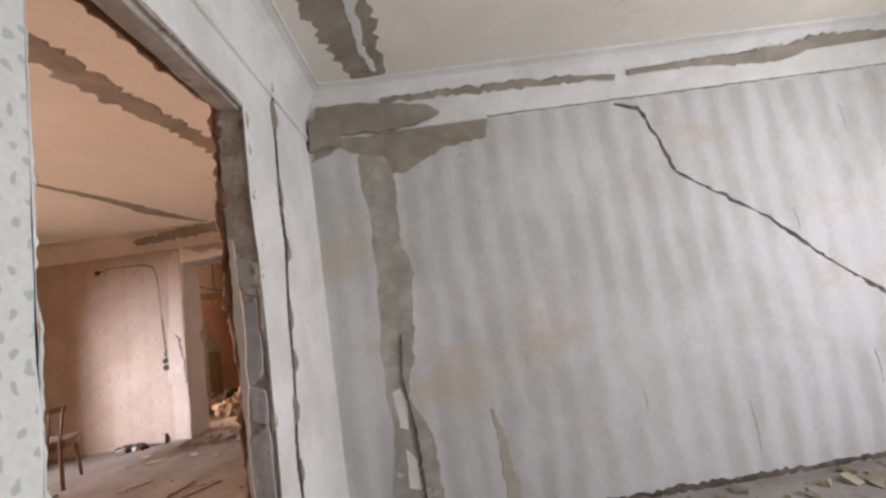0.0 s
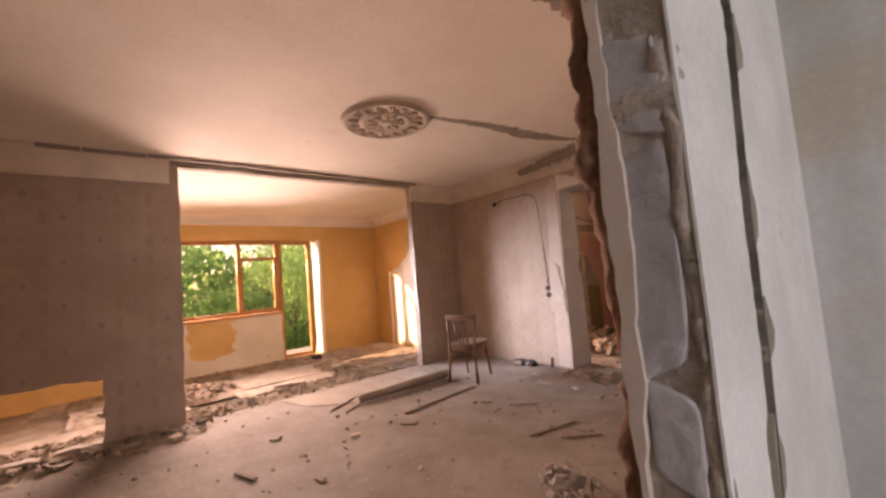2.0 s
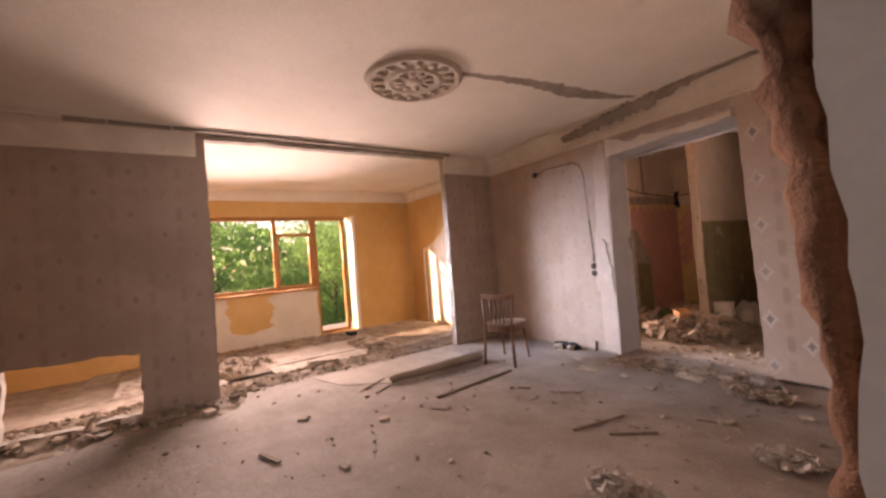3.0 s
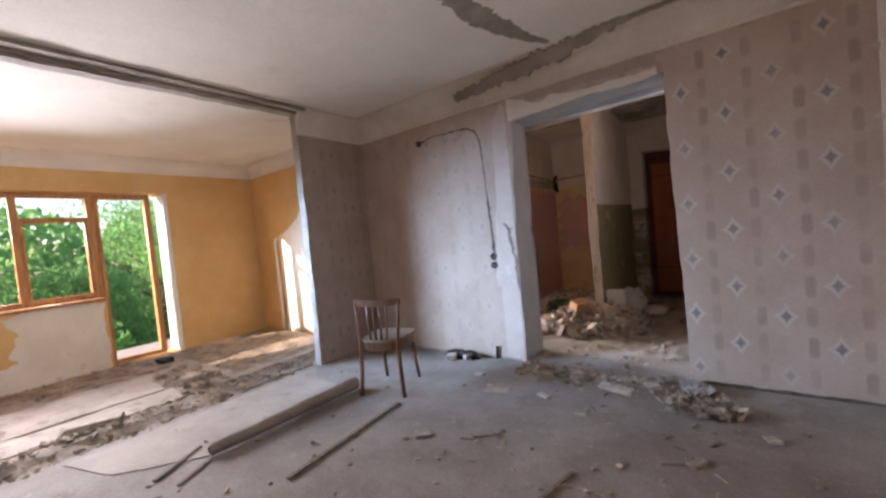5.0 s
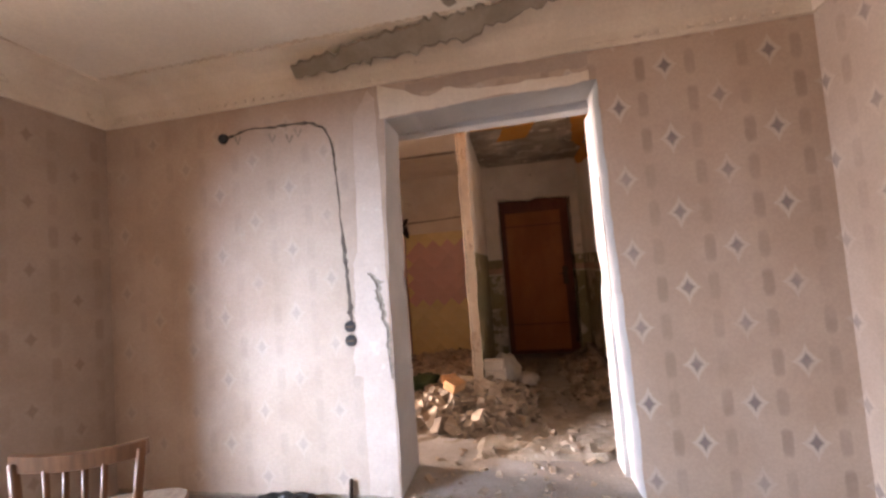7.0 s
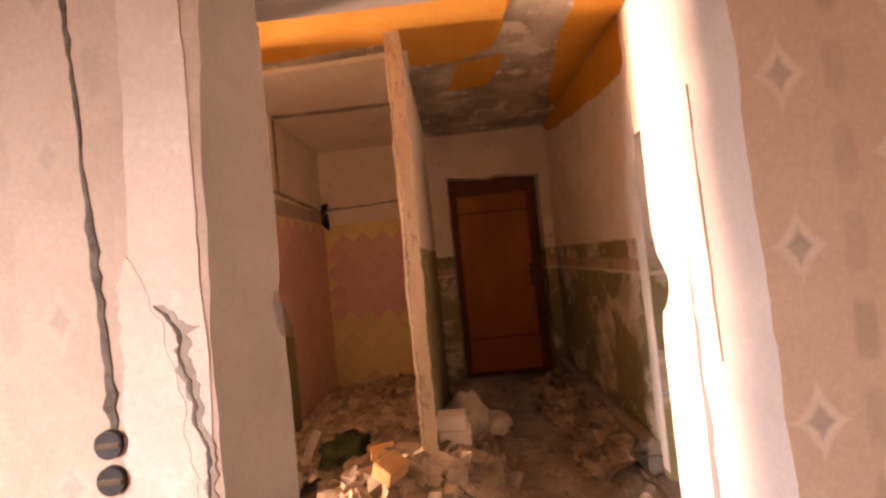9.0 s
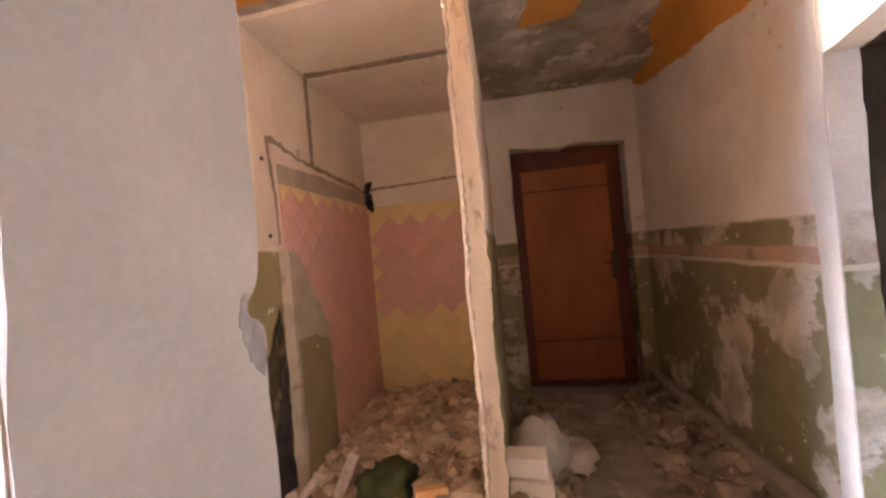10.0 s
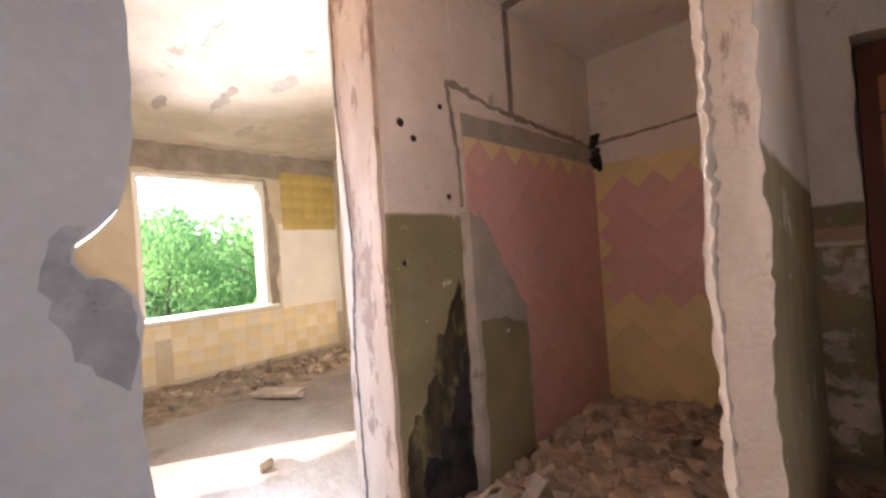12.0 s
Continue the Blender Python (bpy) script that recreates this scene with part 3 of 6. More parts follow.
# west partition with the wide opening, and the low hole
west_hole = rag([(2.37, -0.05), (5.33, -0.05), (5.34, 1.2), (5.335, 2.69), (2.375, 2.67), (2.38, 1.2)], 0.008, 0.08, 8)
low_hole = rag([(0.84, 0.06), (1.74, 0.05), (1.755, 0.61), (1.4, 0.625), (0.87, 0.63)], 0.018, 0.06, 9)
west = setting("wall_west", faced(plate(rect(-0.62, 6.21, -0.1, ROOF), [west_hole, low_hole], "x", -5.04, -5.14), 0), [M["paper_west"], M["stain"]],
               "grimy brown wallpaper on a thin partition with a torn opening")
setting("wall_south", plate(rect(-8.3, -0.40, -0.1, ROOF), [], "y", -0.60, -0.75), M["paper_north"], "faded flower wallpaper on a plain wall")
east_n = setting("wall_east", plate(rect(3.47, 6.21, -0.1, ROOF), [], "x", -0.69, -0.40), M["paper_side"], "pale faded flower wallpaper on a plastered wall")

# thin block wall between bedroom and living room, with the broken opening
open_a = rag([(1.60, -0.05), (2.475, -0.05), (2.455, 0.6), (2.46, 1.2), (2.44, 1.7), (2.44, 2.21), (1.9, 2.22), (1.58, 2.2), (1.60, 1.2)], 0.012, 0.07, 11)
block_wall = setting("wall_bedroom_west", plate(rect(-1.6, 3.47, -0.1, ROOF), [open_a], "x", -0.393, -0.497), M["mortar"], "thin block wall broken open to a ragged doorway")
hole_face = [(1.60, -0.05), (2.465, -0.05), (2.45, 0.6), (2.455, 1.2), (2.435, 1.7), (2.435, 2.22), (1.9, 2.235), (1.59, 2.215), (1.605, 1.2)]
part("plaster_coat", plate(rect(1.59, 3.335, -0.05, ZC), [rag([(1.592, -0.04), *hole_face[1:-2], (1.592, 2.22)], 0.006, 0.06, 12)], "x", -0.39, -0.394), M["white_strip"], block_wall, "whitewashed plaster strip")
part("paper_coat", plate(rag([(-1.55, 0), (1.597, 0.0), (1.59, 1.2), (1.585, 2.2), (1.585, ZC), (-1.55, ZC)], 0.004, 0.1, 13), [], "x", -0.388, -0.394), M["sprig"], block_wall, "pale green sprigged wallpaper")
part("paper_back", plate(rect(-0.6, 3.40, -0.05, ZC), [rag([(1.58, -0.04), (2.49, -0.04), (2.475, 1.2), (2.46, 2.24), (1.57, 2.24)], 0.015, 0.05, 14)], "x", -0.496, -0.503), M["paper_side"], block_wall)

# bedroom
bed_n = setting("wall_bedroom_north", plate(rect(-0.393, 4.4, -0.1, ROOF), [], "y", 3.32, 3.47), M["bedroom"], "streaky grey-white painted wallpaper, water-stained")
setting("wall_bedroom_east", plate(rect(-1.6, 3.32, -0.1, ROOF), [rect(0.25, 2.2, 0.8, 2.25)], "x", 4.2, 4.4), M["bedroom"], "streaky painted wall with an empty window opening")
setting("wall_bedroom_south", plate(rect(-0.497, 4.4, -0.1, ROOF), [], "y", -1.6, -1.75), M["sprig"], "pale green sprigged wallpaper wall")

# outer room with the windows
win_wall_hole = [(1.85, 0.89), (4.23, 0.89), (4.23, -0.02), (5.03, -0.02), (5.03, 2.24), (1.85, 2.24)]
win_wall = setting("wall_window", plate(rect(-0.75, 6.4, -0.1, ROOF), [rag(win_wall_hole, 0.004, 0.2, 15)], "x", -7.85, -8.2), M["ochre"], "ochre-painted outer wall with a window and balcony doorway")
outer_n = setting("wall_outer_north", plate(rect(-8.2, -5.14, -0.1, ROOF), [rect(-6.2, -5.3, -0.03, 2.1)], "y", 6.27, 6.42), M["ochre"], "ochre-painted wall with a doorway, partly sunlit")
part("cream_coat", plate(rag([(1.9, 0.0), (4.2, 0.0), (4.2, 0.84), (3.75, 0.87), (3.45, 0.84), (3.32, 0.80), (3.38, 0.70), (3.44, 0.60), (3.38, 0.46), (3.34, 0.38), (3.42, 0.30), (3.28, 0.27), (3.10, 0.22), (2.9, 0.24), (2.78, 0.26), (2.72, 0.36), (2.76, 0.48), (2.68, 0.6), (2.74, 0.72), (2.70, 0.86), (1.9, 0.86)], 0.02, 0.035, 16), [], "x", -7.85, -7.844), M["cream"], win_wall, "cream plaster laid bare under the sill")
# Cream over the ochre: a paler wall, with sun glare put into the colour.
patch("pale_coat", [(-7.20, 0.0), (-6.22, 0.0), (-6.22, 2.0), (-6.40, 1.95), (-6.62, 1.72), (-6.86, 1.62), (-7.02, 1.55), (-7.19, 1.50)], "y", 6.27, -0.004, M["cream"], outer_n, "cream patch, paler wall and sun glare put into its colour", 0.02, 0.05, 161)
# White colour on this one side carries the sunlight that strikes it.
rev = bmesh.new()
box(rev, -8.2, -7.86, 4.985, 5.034, -0.02, 2.24)
part("window_reveal", rev, M["white_paint"], win_wall, "pale reveal, coloured white on its sunlit side")

# hall, bathroom, kitchen
pier = setting("wall_pier", plate(rag([(7.53, -0.1), (9.62, -0.1), (9.62, ROOF), (7.53, ROOF)], 0.006, 0.08, 17), [], "x", -3.85, -4.19), M["hall_w"], "broken-off wall with a flaking green dado")
door_wall = setting("wall_door", plate(rect(-4.19, -1.2, -0.1, ROOF), [rag([(-2.45, -0.05), (-1.47, -0.05), (-1.465, 2.2), (-1.9, 2.235), (-2.0, 2.205), (-2.46, 2.25)], 0.008, 0.06, 18)], "y", 9.52, 9.75), M["hall"], "whitewashed wall with a green dado round a door")
hall_e = setting("wall_hall_east", plate(rect(6.50, 9.52, -0.1, ROOF), [rag([(6.66, -0.05), (7.56, -0.05), (7.56, 1.98), (7.3, 2.03), (6.66, 2.02)], 0.008, 0.06, 19)], "x", -1.35, -1.23), M["hall"], "whitewashed wall over a flaking green dado")
part("edge_strip", plate(rag([(7.562, 0.05), (7.66, 0.05), (7.645, 1.0), (7.665, 2.2), (7.562, 2.2)], 0.006, 0.07, 20), [], "x", -1.35, -1.358), M["white_strip"], hall_e, "pale plaster edge")
partition = setting("wall_partition", plate(rag([(7.53, 0.02), (9.515, 0.02), (9.515, ZC), (7.50, ZC), (7.52, 2.2), (7.505, 1.6), (7.52, 1.0)], 0.004, 0.05, 21), [], "x", -2.725, -2.648), M["hall_w"], "broken end of a thin bathroom partition")
part("ragged_end", plate(rag([(-2.732, 0.02), (-2.645, 0.02), (-2.642, 1.2), (-2.64, 2.7), (-2.73, 2.7), (-2.735, 1.3)], 0.007, 0.022, 22), [], "y", 7.485, 7.505), M["flaky"], partition, "pale crumbling plaster end")
ribbon("end_crack", [(-2.715, 7.485, 2.65), (-2.722, 7.485, 2.1), (-2.712, 7.485, 1.7), (-2.722, 7.485, 1.2), (-2.712, 7.485, 0.7), (-2.72, 7.485, 0.2)], [0.004, 0.012, 0.005, 0.014, 0.004, 0.010, 0.006], (0, -1, 0), M["screed"], partition, "brown crack down the broken end", 0.9, every=0.015, lift=0.003, seed=170)
kit_w = setting("wall_kitchen_west", plate(rect(6.63, 9.5, -0.1, ROOF), [rag([(7.1, 0.77), (8.42, 0.77), (8.42, 2.36), (7.1, 2.36)], 0.005, 0.12, 23)], "x", -7.6, -7.95), M["kitchen_wall"], "cream kitchen wall with an empty window opening")
# Unseen box behind the door, added to stop sky leaking round the leaf.
setting("wall_stair", plate(rect(-4.19, 1.0, -0.1, ROOF), [], "y", 9.95, 10.1), M["grey_plaster"], "added unseen wall that stops sky light behind the door")
setting("floor_stair", plate(rect(-4.19, 1.0, 9.75, 10.1), [], "z", -0.003, -0.2), M["floor"], "added unseen floor behind the door", "floor")
setting("ceiling_stair", plate(rect(-4.19, 1.0, 9.75, 10.1), [], "z", ZC, ROOF), M["ceiling"], "added unseen ceiling behind the door", "ceiling")
for k, x in enumerate((-4.19, 0.9)):
    setting("wall_stair_side", plate(rect(9.75, 9.95, -0.1, ROOF), [], "x", x, x + 0.1), M["grey_plaster"], "added unseen wall that stops sky light behind the door")
setting("wall_kitchen_north", plate(rect(-7.95, -4.19, -0.1, ROOF), [], "y", 9.42, 9.6), M["kitchen_wall"], "cream kitchen wall, sunlit")
setting("wall_kitchen_south", plate(rect(-7.95, -5.14, -0.1, ROOF), [rect(-6.2, -5.3, -0.03, 2.1)], "y", 6.423, 6.50), M["kitchen_wall"], "cream kitchen wall with a doorway")
setting("wall_store_east", plate(rect(3.47, 9.75, -0.1, ROOF), [], "x", 0.9, 1.0), M["grey_plaster"], "dark plastered wall of the side room")
setting("wall_store_north", plate(rect(-1.23, 0.9, -0.1, ROOF), [], "y", 9.60, 9.75), M["grey_plaster"], "dark plastered wall of the side room")

# floors and ceilings
floor_living = setting("floor_living", plate(rect(-5.14, -0.40, -0.75, 6.50), [], "z", 0.0, -0.2), M["floor"], "bare dusty concrete floor", "floor")
setting("floor_bedroom", plate(rect(-0.40, 4.4, -1.75, 3.47), [], "z", -0.001, -0.2), M["floor"], "bare dusty concrete floor", "floor")
floor_outer = setting("floor_outer", plate(rect(-8.2, -5.14, -0.75, 6.42), [], "z", -0.05, -0.25), M["dirt"], "floor torn up to dry dirt", "floor")
floor_hall = setting("floor_hall", plate(rect(-4.19, 0.9, 6.50, 9.75), [], "z", 0.0, -0.2), M["floor"], "dusty hall floor", "floor")
setting("floor_kitchen", plate(rect(-7.95, -4.19, 6.50, 9.6), [], "z", -0.002, -0.2), M["floor"], "dusty grey kitchen floor in sun", "floor")
ceil = setting("ceiling_living", plate(rect(-5.14, -0.40, -0.75, 6.5), [], "z", ZC, ROOF), M["ceiling"], "whitewashed ceiling with bare scars", "ceiling")
ceil_bed = setting("ceiling_bedroom", plate(rect(-0.39, 4.4, -1.75, 3.47), [], "z", ZC, ROOF), M["ceiling"], "whitewashed ceiling with bare scars", "ceiling")
setting("ceiling_outer", plate(rect(-8.3, -5.14, -0.75, 6.42), [], "z", ZC - 0.03, ROOF), M["ceiling"], "whitewashed ceiling", "ceiling")
ceil_hall = setting("ceiling_hall", plate(rect(-4.19, 0.9, 6.5, 9.75), [], "z", ZC, ROOF), M["mould"], "mouldy peeling hall ceiling", "ceiling")
ceil_kit = setting("ceiling_kitchen", plate(rect(-7.95, -4.19, 6.5, 9.6), [], "z", ZC, ROOF), M["kitchen_ceiling"], "stained kitchen ceiling", "ceiling")
setting("roof_slab", plate(rect(-8.6, 4.8, -2.1, 10.1), [], "z", ROOF, ROOF + 0.25), M["concrete"], "concrete roof slab", "roof")
setting("outer_wall_below", plate(rect(-8.2, 4.4, -1.75, 9.75), [], "z", -3.5, -0.26), M["concrete"], "concrete storey below", "wall")

# cornices
for k, (a, c, o, z0, d) in enumerate((((-5.04, 6.21), (-0.69, 6.21), (0, -1), 2.50, 0.20), ((-0.69, 3.47), (-0.69, 6.21), (-1, 0), 2.50, 0.20), ((-5.04, 5.335), (-5.04, 6.21), (1, 0), 2.50, 0.20), ((-5.04, -0.6), (-5.04, 2.30), (1, 0), 2.50, 0.16))):
    cv = bmesh.new()
    cove(cv, a, c, o, z0, ZC, d)
    ob = setting("cornice_living", cv, M["cove"], "whitewashed concave plaster cornice", "cornice")
    cornice = ob if k == 0 else cornice
for k, (a, c, o) in enumerate((((-0.39, 3.32), (4.2, 3.32), (0, -1)), ((-0.39, -1.6), (-0.39, 3.32), (1, 0)))):
    cv = bmesh.new()
    cove(cv, a, c, o, 2.44, ZC, 0.14)
    ob = setting("cornice_bedroom", cv, M["white_strip"], "whitewashed plaster cornice", "cornice")
    cornice_bed = ob if k == 0 else cornice_bed
for a, c, o in (((-7.85, -0.6), (-7.85, 6.27), (1, 0)), ((-7.85, 6.27), (-5.14, 6.27), (0, -1))):
    cv = bmesh.new()
    cove(cv, a, c, o, 2.53, ZC - 0.03, 0.16)
    setting("cornice_outer", cv, M["ceiling"], "whitewashed plaster cornice over ochre paint", "cornice")
# beaded edge under and over the north cornice
b = bmesh.new()
r = random.Random(45)
for k in range(62):
    x = -4.95 + k * 0.067
    if -3.0 < x < -1.85:
        continue
    lump(b, (x, 6.196, 2.512), 0.03, 0.02, 0.02, r, 0.3, (0, 0, 0))
for k in range(44):
    lump(b, (-4.8 + k * 0.062, 6.008, ZC - 0.008), 0.036, 0.02, 0.018, r, 0.4, (0, 0, 0))
part("bead", b, M["cove"], cornice, "row of small plaster beads")

# ---- scars on the walls and ceilings ----
# living room ceiling
ribbon("ceiling_scar", [(-2.85, 4.02, ZC), (-2.72, 4.7, ZC), (-2.70, 5.3, ZC), (-2.60, 5.75, ZC), (-2.5, 5.96, ZC)], [0.05, 0.09, 0.13, 0.2, 0.16, 0.05], (0, 0, -1), M["screed"], ceil, "bare cable channel across the ceiling", 0.22, seed=31)
ribbon("ceiling_scar", [(-1.42, 2.2, ZC), (-1.36, 3.0, ZC), (-1.28, 3.5, ZC), (-1.24, 4.05, ZC), (-1.2, 4.9, ZC)], [0.16, 0.2, 0.15, 0.2, 0.12], (0, 0, -1), M["screed"], ceil, "bare plaster channel across the ceiling", 0.25, seed=32)
ribbon("cornice_scar", [(-3.52, 6.10, 2.60), (-3.2, 6.09, 2.61), (-2.7, 6.06, 2.655), (-2.42, 6.05, 2.665), (-2.25, 6.02, 2.69), (-1.55, 6.00, 2.705), (-1.12, 6.02, 2.695)], [0.08, 0.13, 0.16, 0.12, 0.035, 0.03, 0.12], (0, -0.75, -0.65), M["screed"], cornice, "bare patch broken from the cornice", 0.3, lift=0.016, seed=33)
for k, (x0, x1) in enumerate(((-5.03, -5.0), (-4.90, -4.86))):
    b = bmesh.new()
    r = random.Random(40 + k)
    y = 1.35
    while y < 5.34:
        l = r.uniform(0.15, 0.5)
        box(b, x0 + r.uniform(-0.006, 0.006), x1 + r.uniform(-0.006, 0.006), y, min(y + l, 5.35), ZC - r.uniform(0.022, 0.034), ZC - 0.002)
        y += l + r.choice((0, 0.0, 0.01))
    part("partition_trace", b, M["screed"], ceil, "dark trace of the removed partition")
# wall above the doorway, where the paper is gone
patch("bare_lintel", [(-3.03, 2.27), (-1.80, 2.31), (-1.80, 2.37), (-2.4, 2.36), (-2.62, 2.40), (-2.72, 2.36), (-2.86, 2.42), (-3.035, 2.49)], "y", 6.21, -0.005, M["cove"], north, "bare plaster over the doorway", seed=51)
patch("bare_lintel", [(-2.86, 2.40), (-2.62, 2.40), (-1.80, 2.40), (-1.80, 2.48), (-2.6, 2.475), (-2.85, 2.46)], "y", 6.21, -0.003, M["paper_west"], north, "pink scrap of older paper", seed=52)
# hairline cracks in the limewashed jamb
ribbon("jamb_crack", [(-1.752, 6.395, 1.80), (-1.752, 6.39, 1.62), (-1.752, 6.39, 1.47), (-1.752, 6.38, 1.27), (-1.752, 6.383, 1.21), (-1.752, 6.375, 1.03)], [0.001, 0.003, 0.0035, 0.002, 0.0035, 0.001], (-1, 0, 0), M["screed"], north, "hairline crack in the jamb", 0.5, every=0.02, lift=0.006, seed=157)
# chased cable and sockets
ribbon("cable_chase", [(-4.11, 6.21, 2.29), (-3.93, 6.21, 2.33), (-3.74, 6.21, 2.32), (-3.5, 6.21, 2.315), (-3.39, 6.21, 2.26), (-3.345, 6.21, 2.12), (-3.33, 6.21, 1.85), (-3.32, 6.21, 1.54), (-3.30, 6.21, 1.2), (-3.30, 6.21, 1.04)], [0.010, 0.024, 0.008, 0.020, 0.012, 0.024, 0.012, 0.016, 0.009, 0.012, 0.009, 0.014, 0.03, 0.016, 0.032, 0.018], (0, -1, 0), M["crack"], north, "dark chased cable line", 0.75, seed=53)
for k, (x, z) in enumerate(((-4.03, 2.24), (-3.78, 2.22), (-3.66, 2.2), (-3.6, 2.23))):
    ribbon("paper_tear", [(x, 6.21, z + 0.06), (x + 0.02, 6.21, z), (x + 0.045, 6.21, z + 0.05)], 0.012, (0, -1, 0), M["screed"], north, "small torn scrap", 0.4, seed=60 + k)
b = bmesh.new()
bmesh.ops.create_cone(b, cap_ends=True, segments=20, radius1=0.036, radius2=0.03, depth=0.02, matrix=Matrix.Translation((-4.11, 6.205, 2.29)) @ Matrix.Rotation(radians(90), 4, "X"))
part("junction_hole", b, M["black"], north, "round black junction box")
for z in (1.02, 0.935):
    s = thing("wall_socket", pose(-3.305, 6.21, z), "empty black socket box sunk in the wallpapered wall", "socket", "sockets by the doorway")
    b = bmesh.new()
    bmesh.ops.create_cone(b, cap_ends=True, segments=20, radius1=0.036, radius2=0.034, depth=0.024, matrix=Matrix.Rotation(radians(90), 4, "X"))
    part("box", b, M["black"], s)
    b = bmesh.new()
    box(b, -0.03, 0.03, -0.016, -0.011, -0.006, 0.006, 0.002)
    part("bridge", b, M["metal"], s, "bent metal strip")
# crack beside the doorway
CRACK = [(-3.175, 6.21, 1.335), (-3.145, 6.21, 1.31), (-3.13, 6.21, 1.285), (-3.118, 6.21, 1.25), (-3.122, 6.21, 1.20), (-3.105, 6.21, 1.15), (-3.095, 6.21, 1.10), (-3.098, 6.21, 1.05), (-3.07, 6.21, 0.99), (-3.078, 6.21, 0.90), (-3.062, 6.21, 0.7)]
ribbon("wall_crack", [(x + 0.008, y, z) for x, y, z in CRACK], [0.012, 0.03, 0.045, 0.034, 0.03, 0.022, 0.03, 0.018, 0.014, 0.008], (0, -1, 0), M["screed"], north, "crumbled brown edge of the crack", 0.5, every=0.012, lift=0.0035, seed=154)
ribbon("wall_crack", CRACK, [0.004, 0.012, 0.008, 0.014, 0.006, 0.010, 0.005, 0.008, 0.003], (0, -1, 0), M["crack"], north, "open crack in the plaster", 0.8, every=0.012, lift=0.0055, seed=54)
ribbon("wall_crack", [(-3.13, 6.21, 1.285), (-3.10, 6.21, 1.275), (-3.065, 6.21, 1.278)], [0.03, 0.022, 0.004], (0, -1, 0), M["screed"], north, "crack running to the jamb", 0.5, every=0.012, lift=0.0045, seed=155)
patch("torn_paper", [(-3.30, 0.72), (-3.10, 0.72), (-3.105, 0.9), (-3.125, 1.05), (-3.14, 1.2), (-3.155, 1.3), (-3.185, 1.33), (-3.20, 1.40), (-3.235, 1.46), (-3.26, 1.38), (-3.27, 1.1), (-3.28, 0.9)], "y", 6.21, -0.0038, M["plain_paper"], north, "bare plaster below the torn paper", 0.01, 0.02, 156)
patch("bare_plaster", [(-3.25, 0.0), (-3.06, 0.0), (-3.055, 2.40), (-3.10, 2.46), (-3.20, 2.3), (-3.22, 1.6), (-3.24, 0.8)], "y", 6.21, -0.0025, M["plain_paper"], north, "plain faded strip beside the doorway", 0.008, 0.06, 55)
patch("torn_base", [(-1.70, 0.0), (-0.72, 0.0), (-0.72, 0.012), (-0.9, 0.025), (-1.1, 0.02), (-1.4, 0.03), (-1.69, 0.024)], "y", 6.21, -0.003, M["crack"], north, "dark gap where the skirting was", 0.006, 0.03, 56)
patch("torn_base", [(-5.03, 0.0), (-3.1, 0.0), (-3.1, 0.02), (-4.0, 0.012), (-5.03, 0.02)], "y", 6.21, -0.003, M["screed"], north, "dark gap where the skirting was", 0.005, 0.03, 57)

# bedroom scars
patch("bare_corner", [(-0.38, 2.28), (-0.2, 2.36), (-0.08, 2.30), (0.02, 2.16), (0.2, 2.14), (0.42, 2.25), (0.74, 2.30), (0.76, 2.52), (0.55, 2.46), (0.48, 2.44), (-0.05, 2.41), (-0.2, 2.45), (-0.36, 2.455)], "y", 3.32, -0.0015, M["screed"], bed_n, "bare brown plaster in the corner", 0.015, 0.035, 70)
patch("bare_corner", [(-0.37, 2.43), (-0.2, 2.44), (0.1, 2.42), (0.30, 2.43), (0.46, 2.49), (0.40, 2.54), (0.2, 2.58), (0.0, 2.61), (-0.3, 2.62)], "y", 3.305, -0.03, M["screed"], cornice_bed, "bare brown patch on the cornice", 0.012, 0.04, 71)
patch("bare_corner", [(-0.375, 2.34), (-0.22, 2.36), (-0.17, 2.42), (-0.19, 2.5), (-0.375, 2.53)], "y", 3.305, -0.034, M["screed"], cornice_bed, "bare brown plaster joining wall and cornice", 0.01, 0.03, 132)
patch("bare_band", [(-0.16, 0.0), (0.16, 0.0), (0.14, 0.5), (0.04, 0.75), (0.10, 1.1), (0.16, 1.5), (0.10, 1.75), (0.12, 2.0), (0.09, 2.24), (-0.08, 2.3), (-0.06, 1.6), (-0.10, 1.1), (-0.09, 0.5)], "y", 3.32, -0.0028, M["stain"], bed_n, "bare brown band down the wall", 0.016, 0.04, 72)
patch("paint_flake", [(-0.05, 0.62), (0.0, 0.6), (0.01, 0.75), (-0.02, 0.84), (-0.07, 0.82)], "y", 3.32, -0.0042, M["white_strip"], bed_n, "white flake of old paint", 0.006, 0.03, 73)
patch("paint_flake", [(-0.04, 0.28), (0.03, 0.26), (0.03, 0.42), (-0.03, 0.5)], "y", 3.32, -0.0042, M["white_strip"], bed_n, "white flake of old paint", 0.006, 0.03, 74)
ribbon("wall_crack", [(0.03, 3.315, 1.15), (0.0, 3.315, 0.9), (0.04, 3.315, 0.6), (0.05, 3.315, 0.1)], [0.006, 0.012, 0.02, 0.012], (0, -1, 0), M["crack"], bed_n, "dark crack", 0.6, every=0.02, lift=0.008, seed=75)
ribbon("wall_stain", [(0.50, 3.32, 0.64), (0.54, 3.32, 0.45), (0.56, 3.32, 0.1)], [0.02, 0.07, 0.08], (0, -1, 0), M["grey_plaster"], bed_n, "dark damp streak", 0.3, lift=0.002, seed=76)
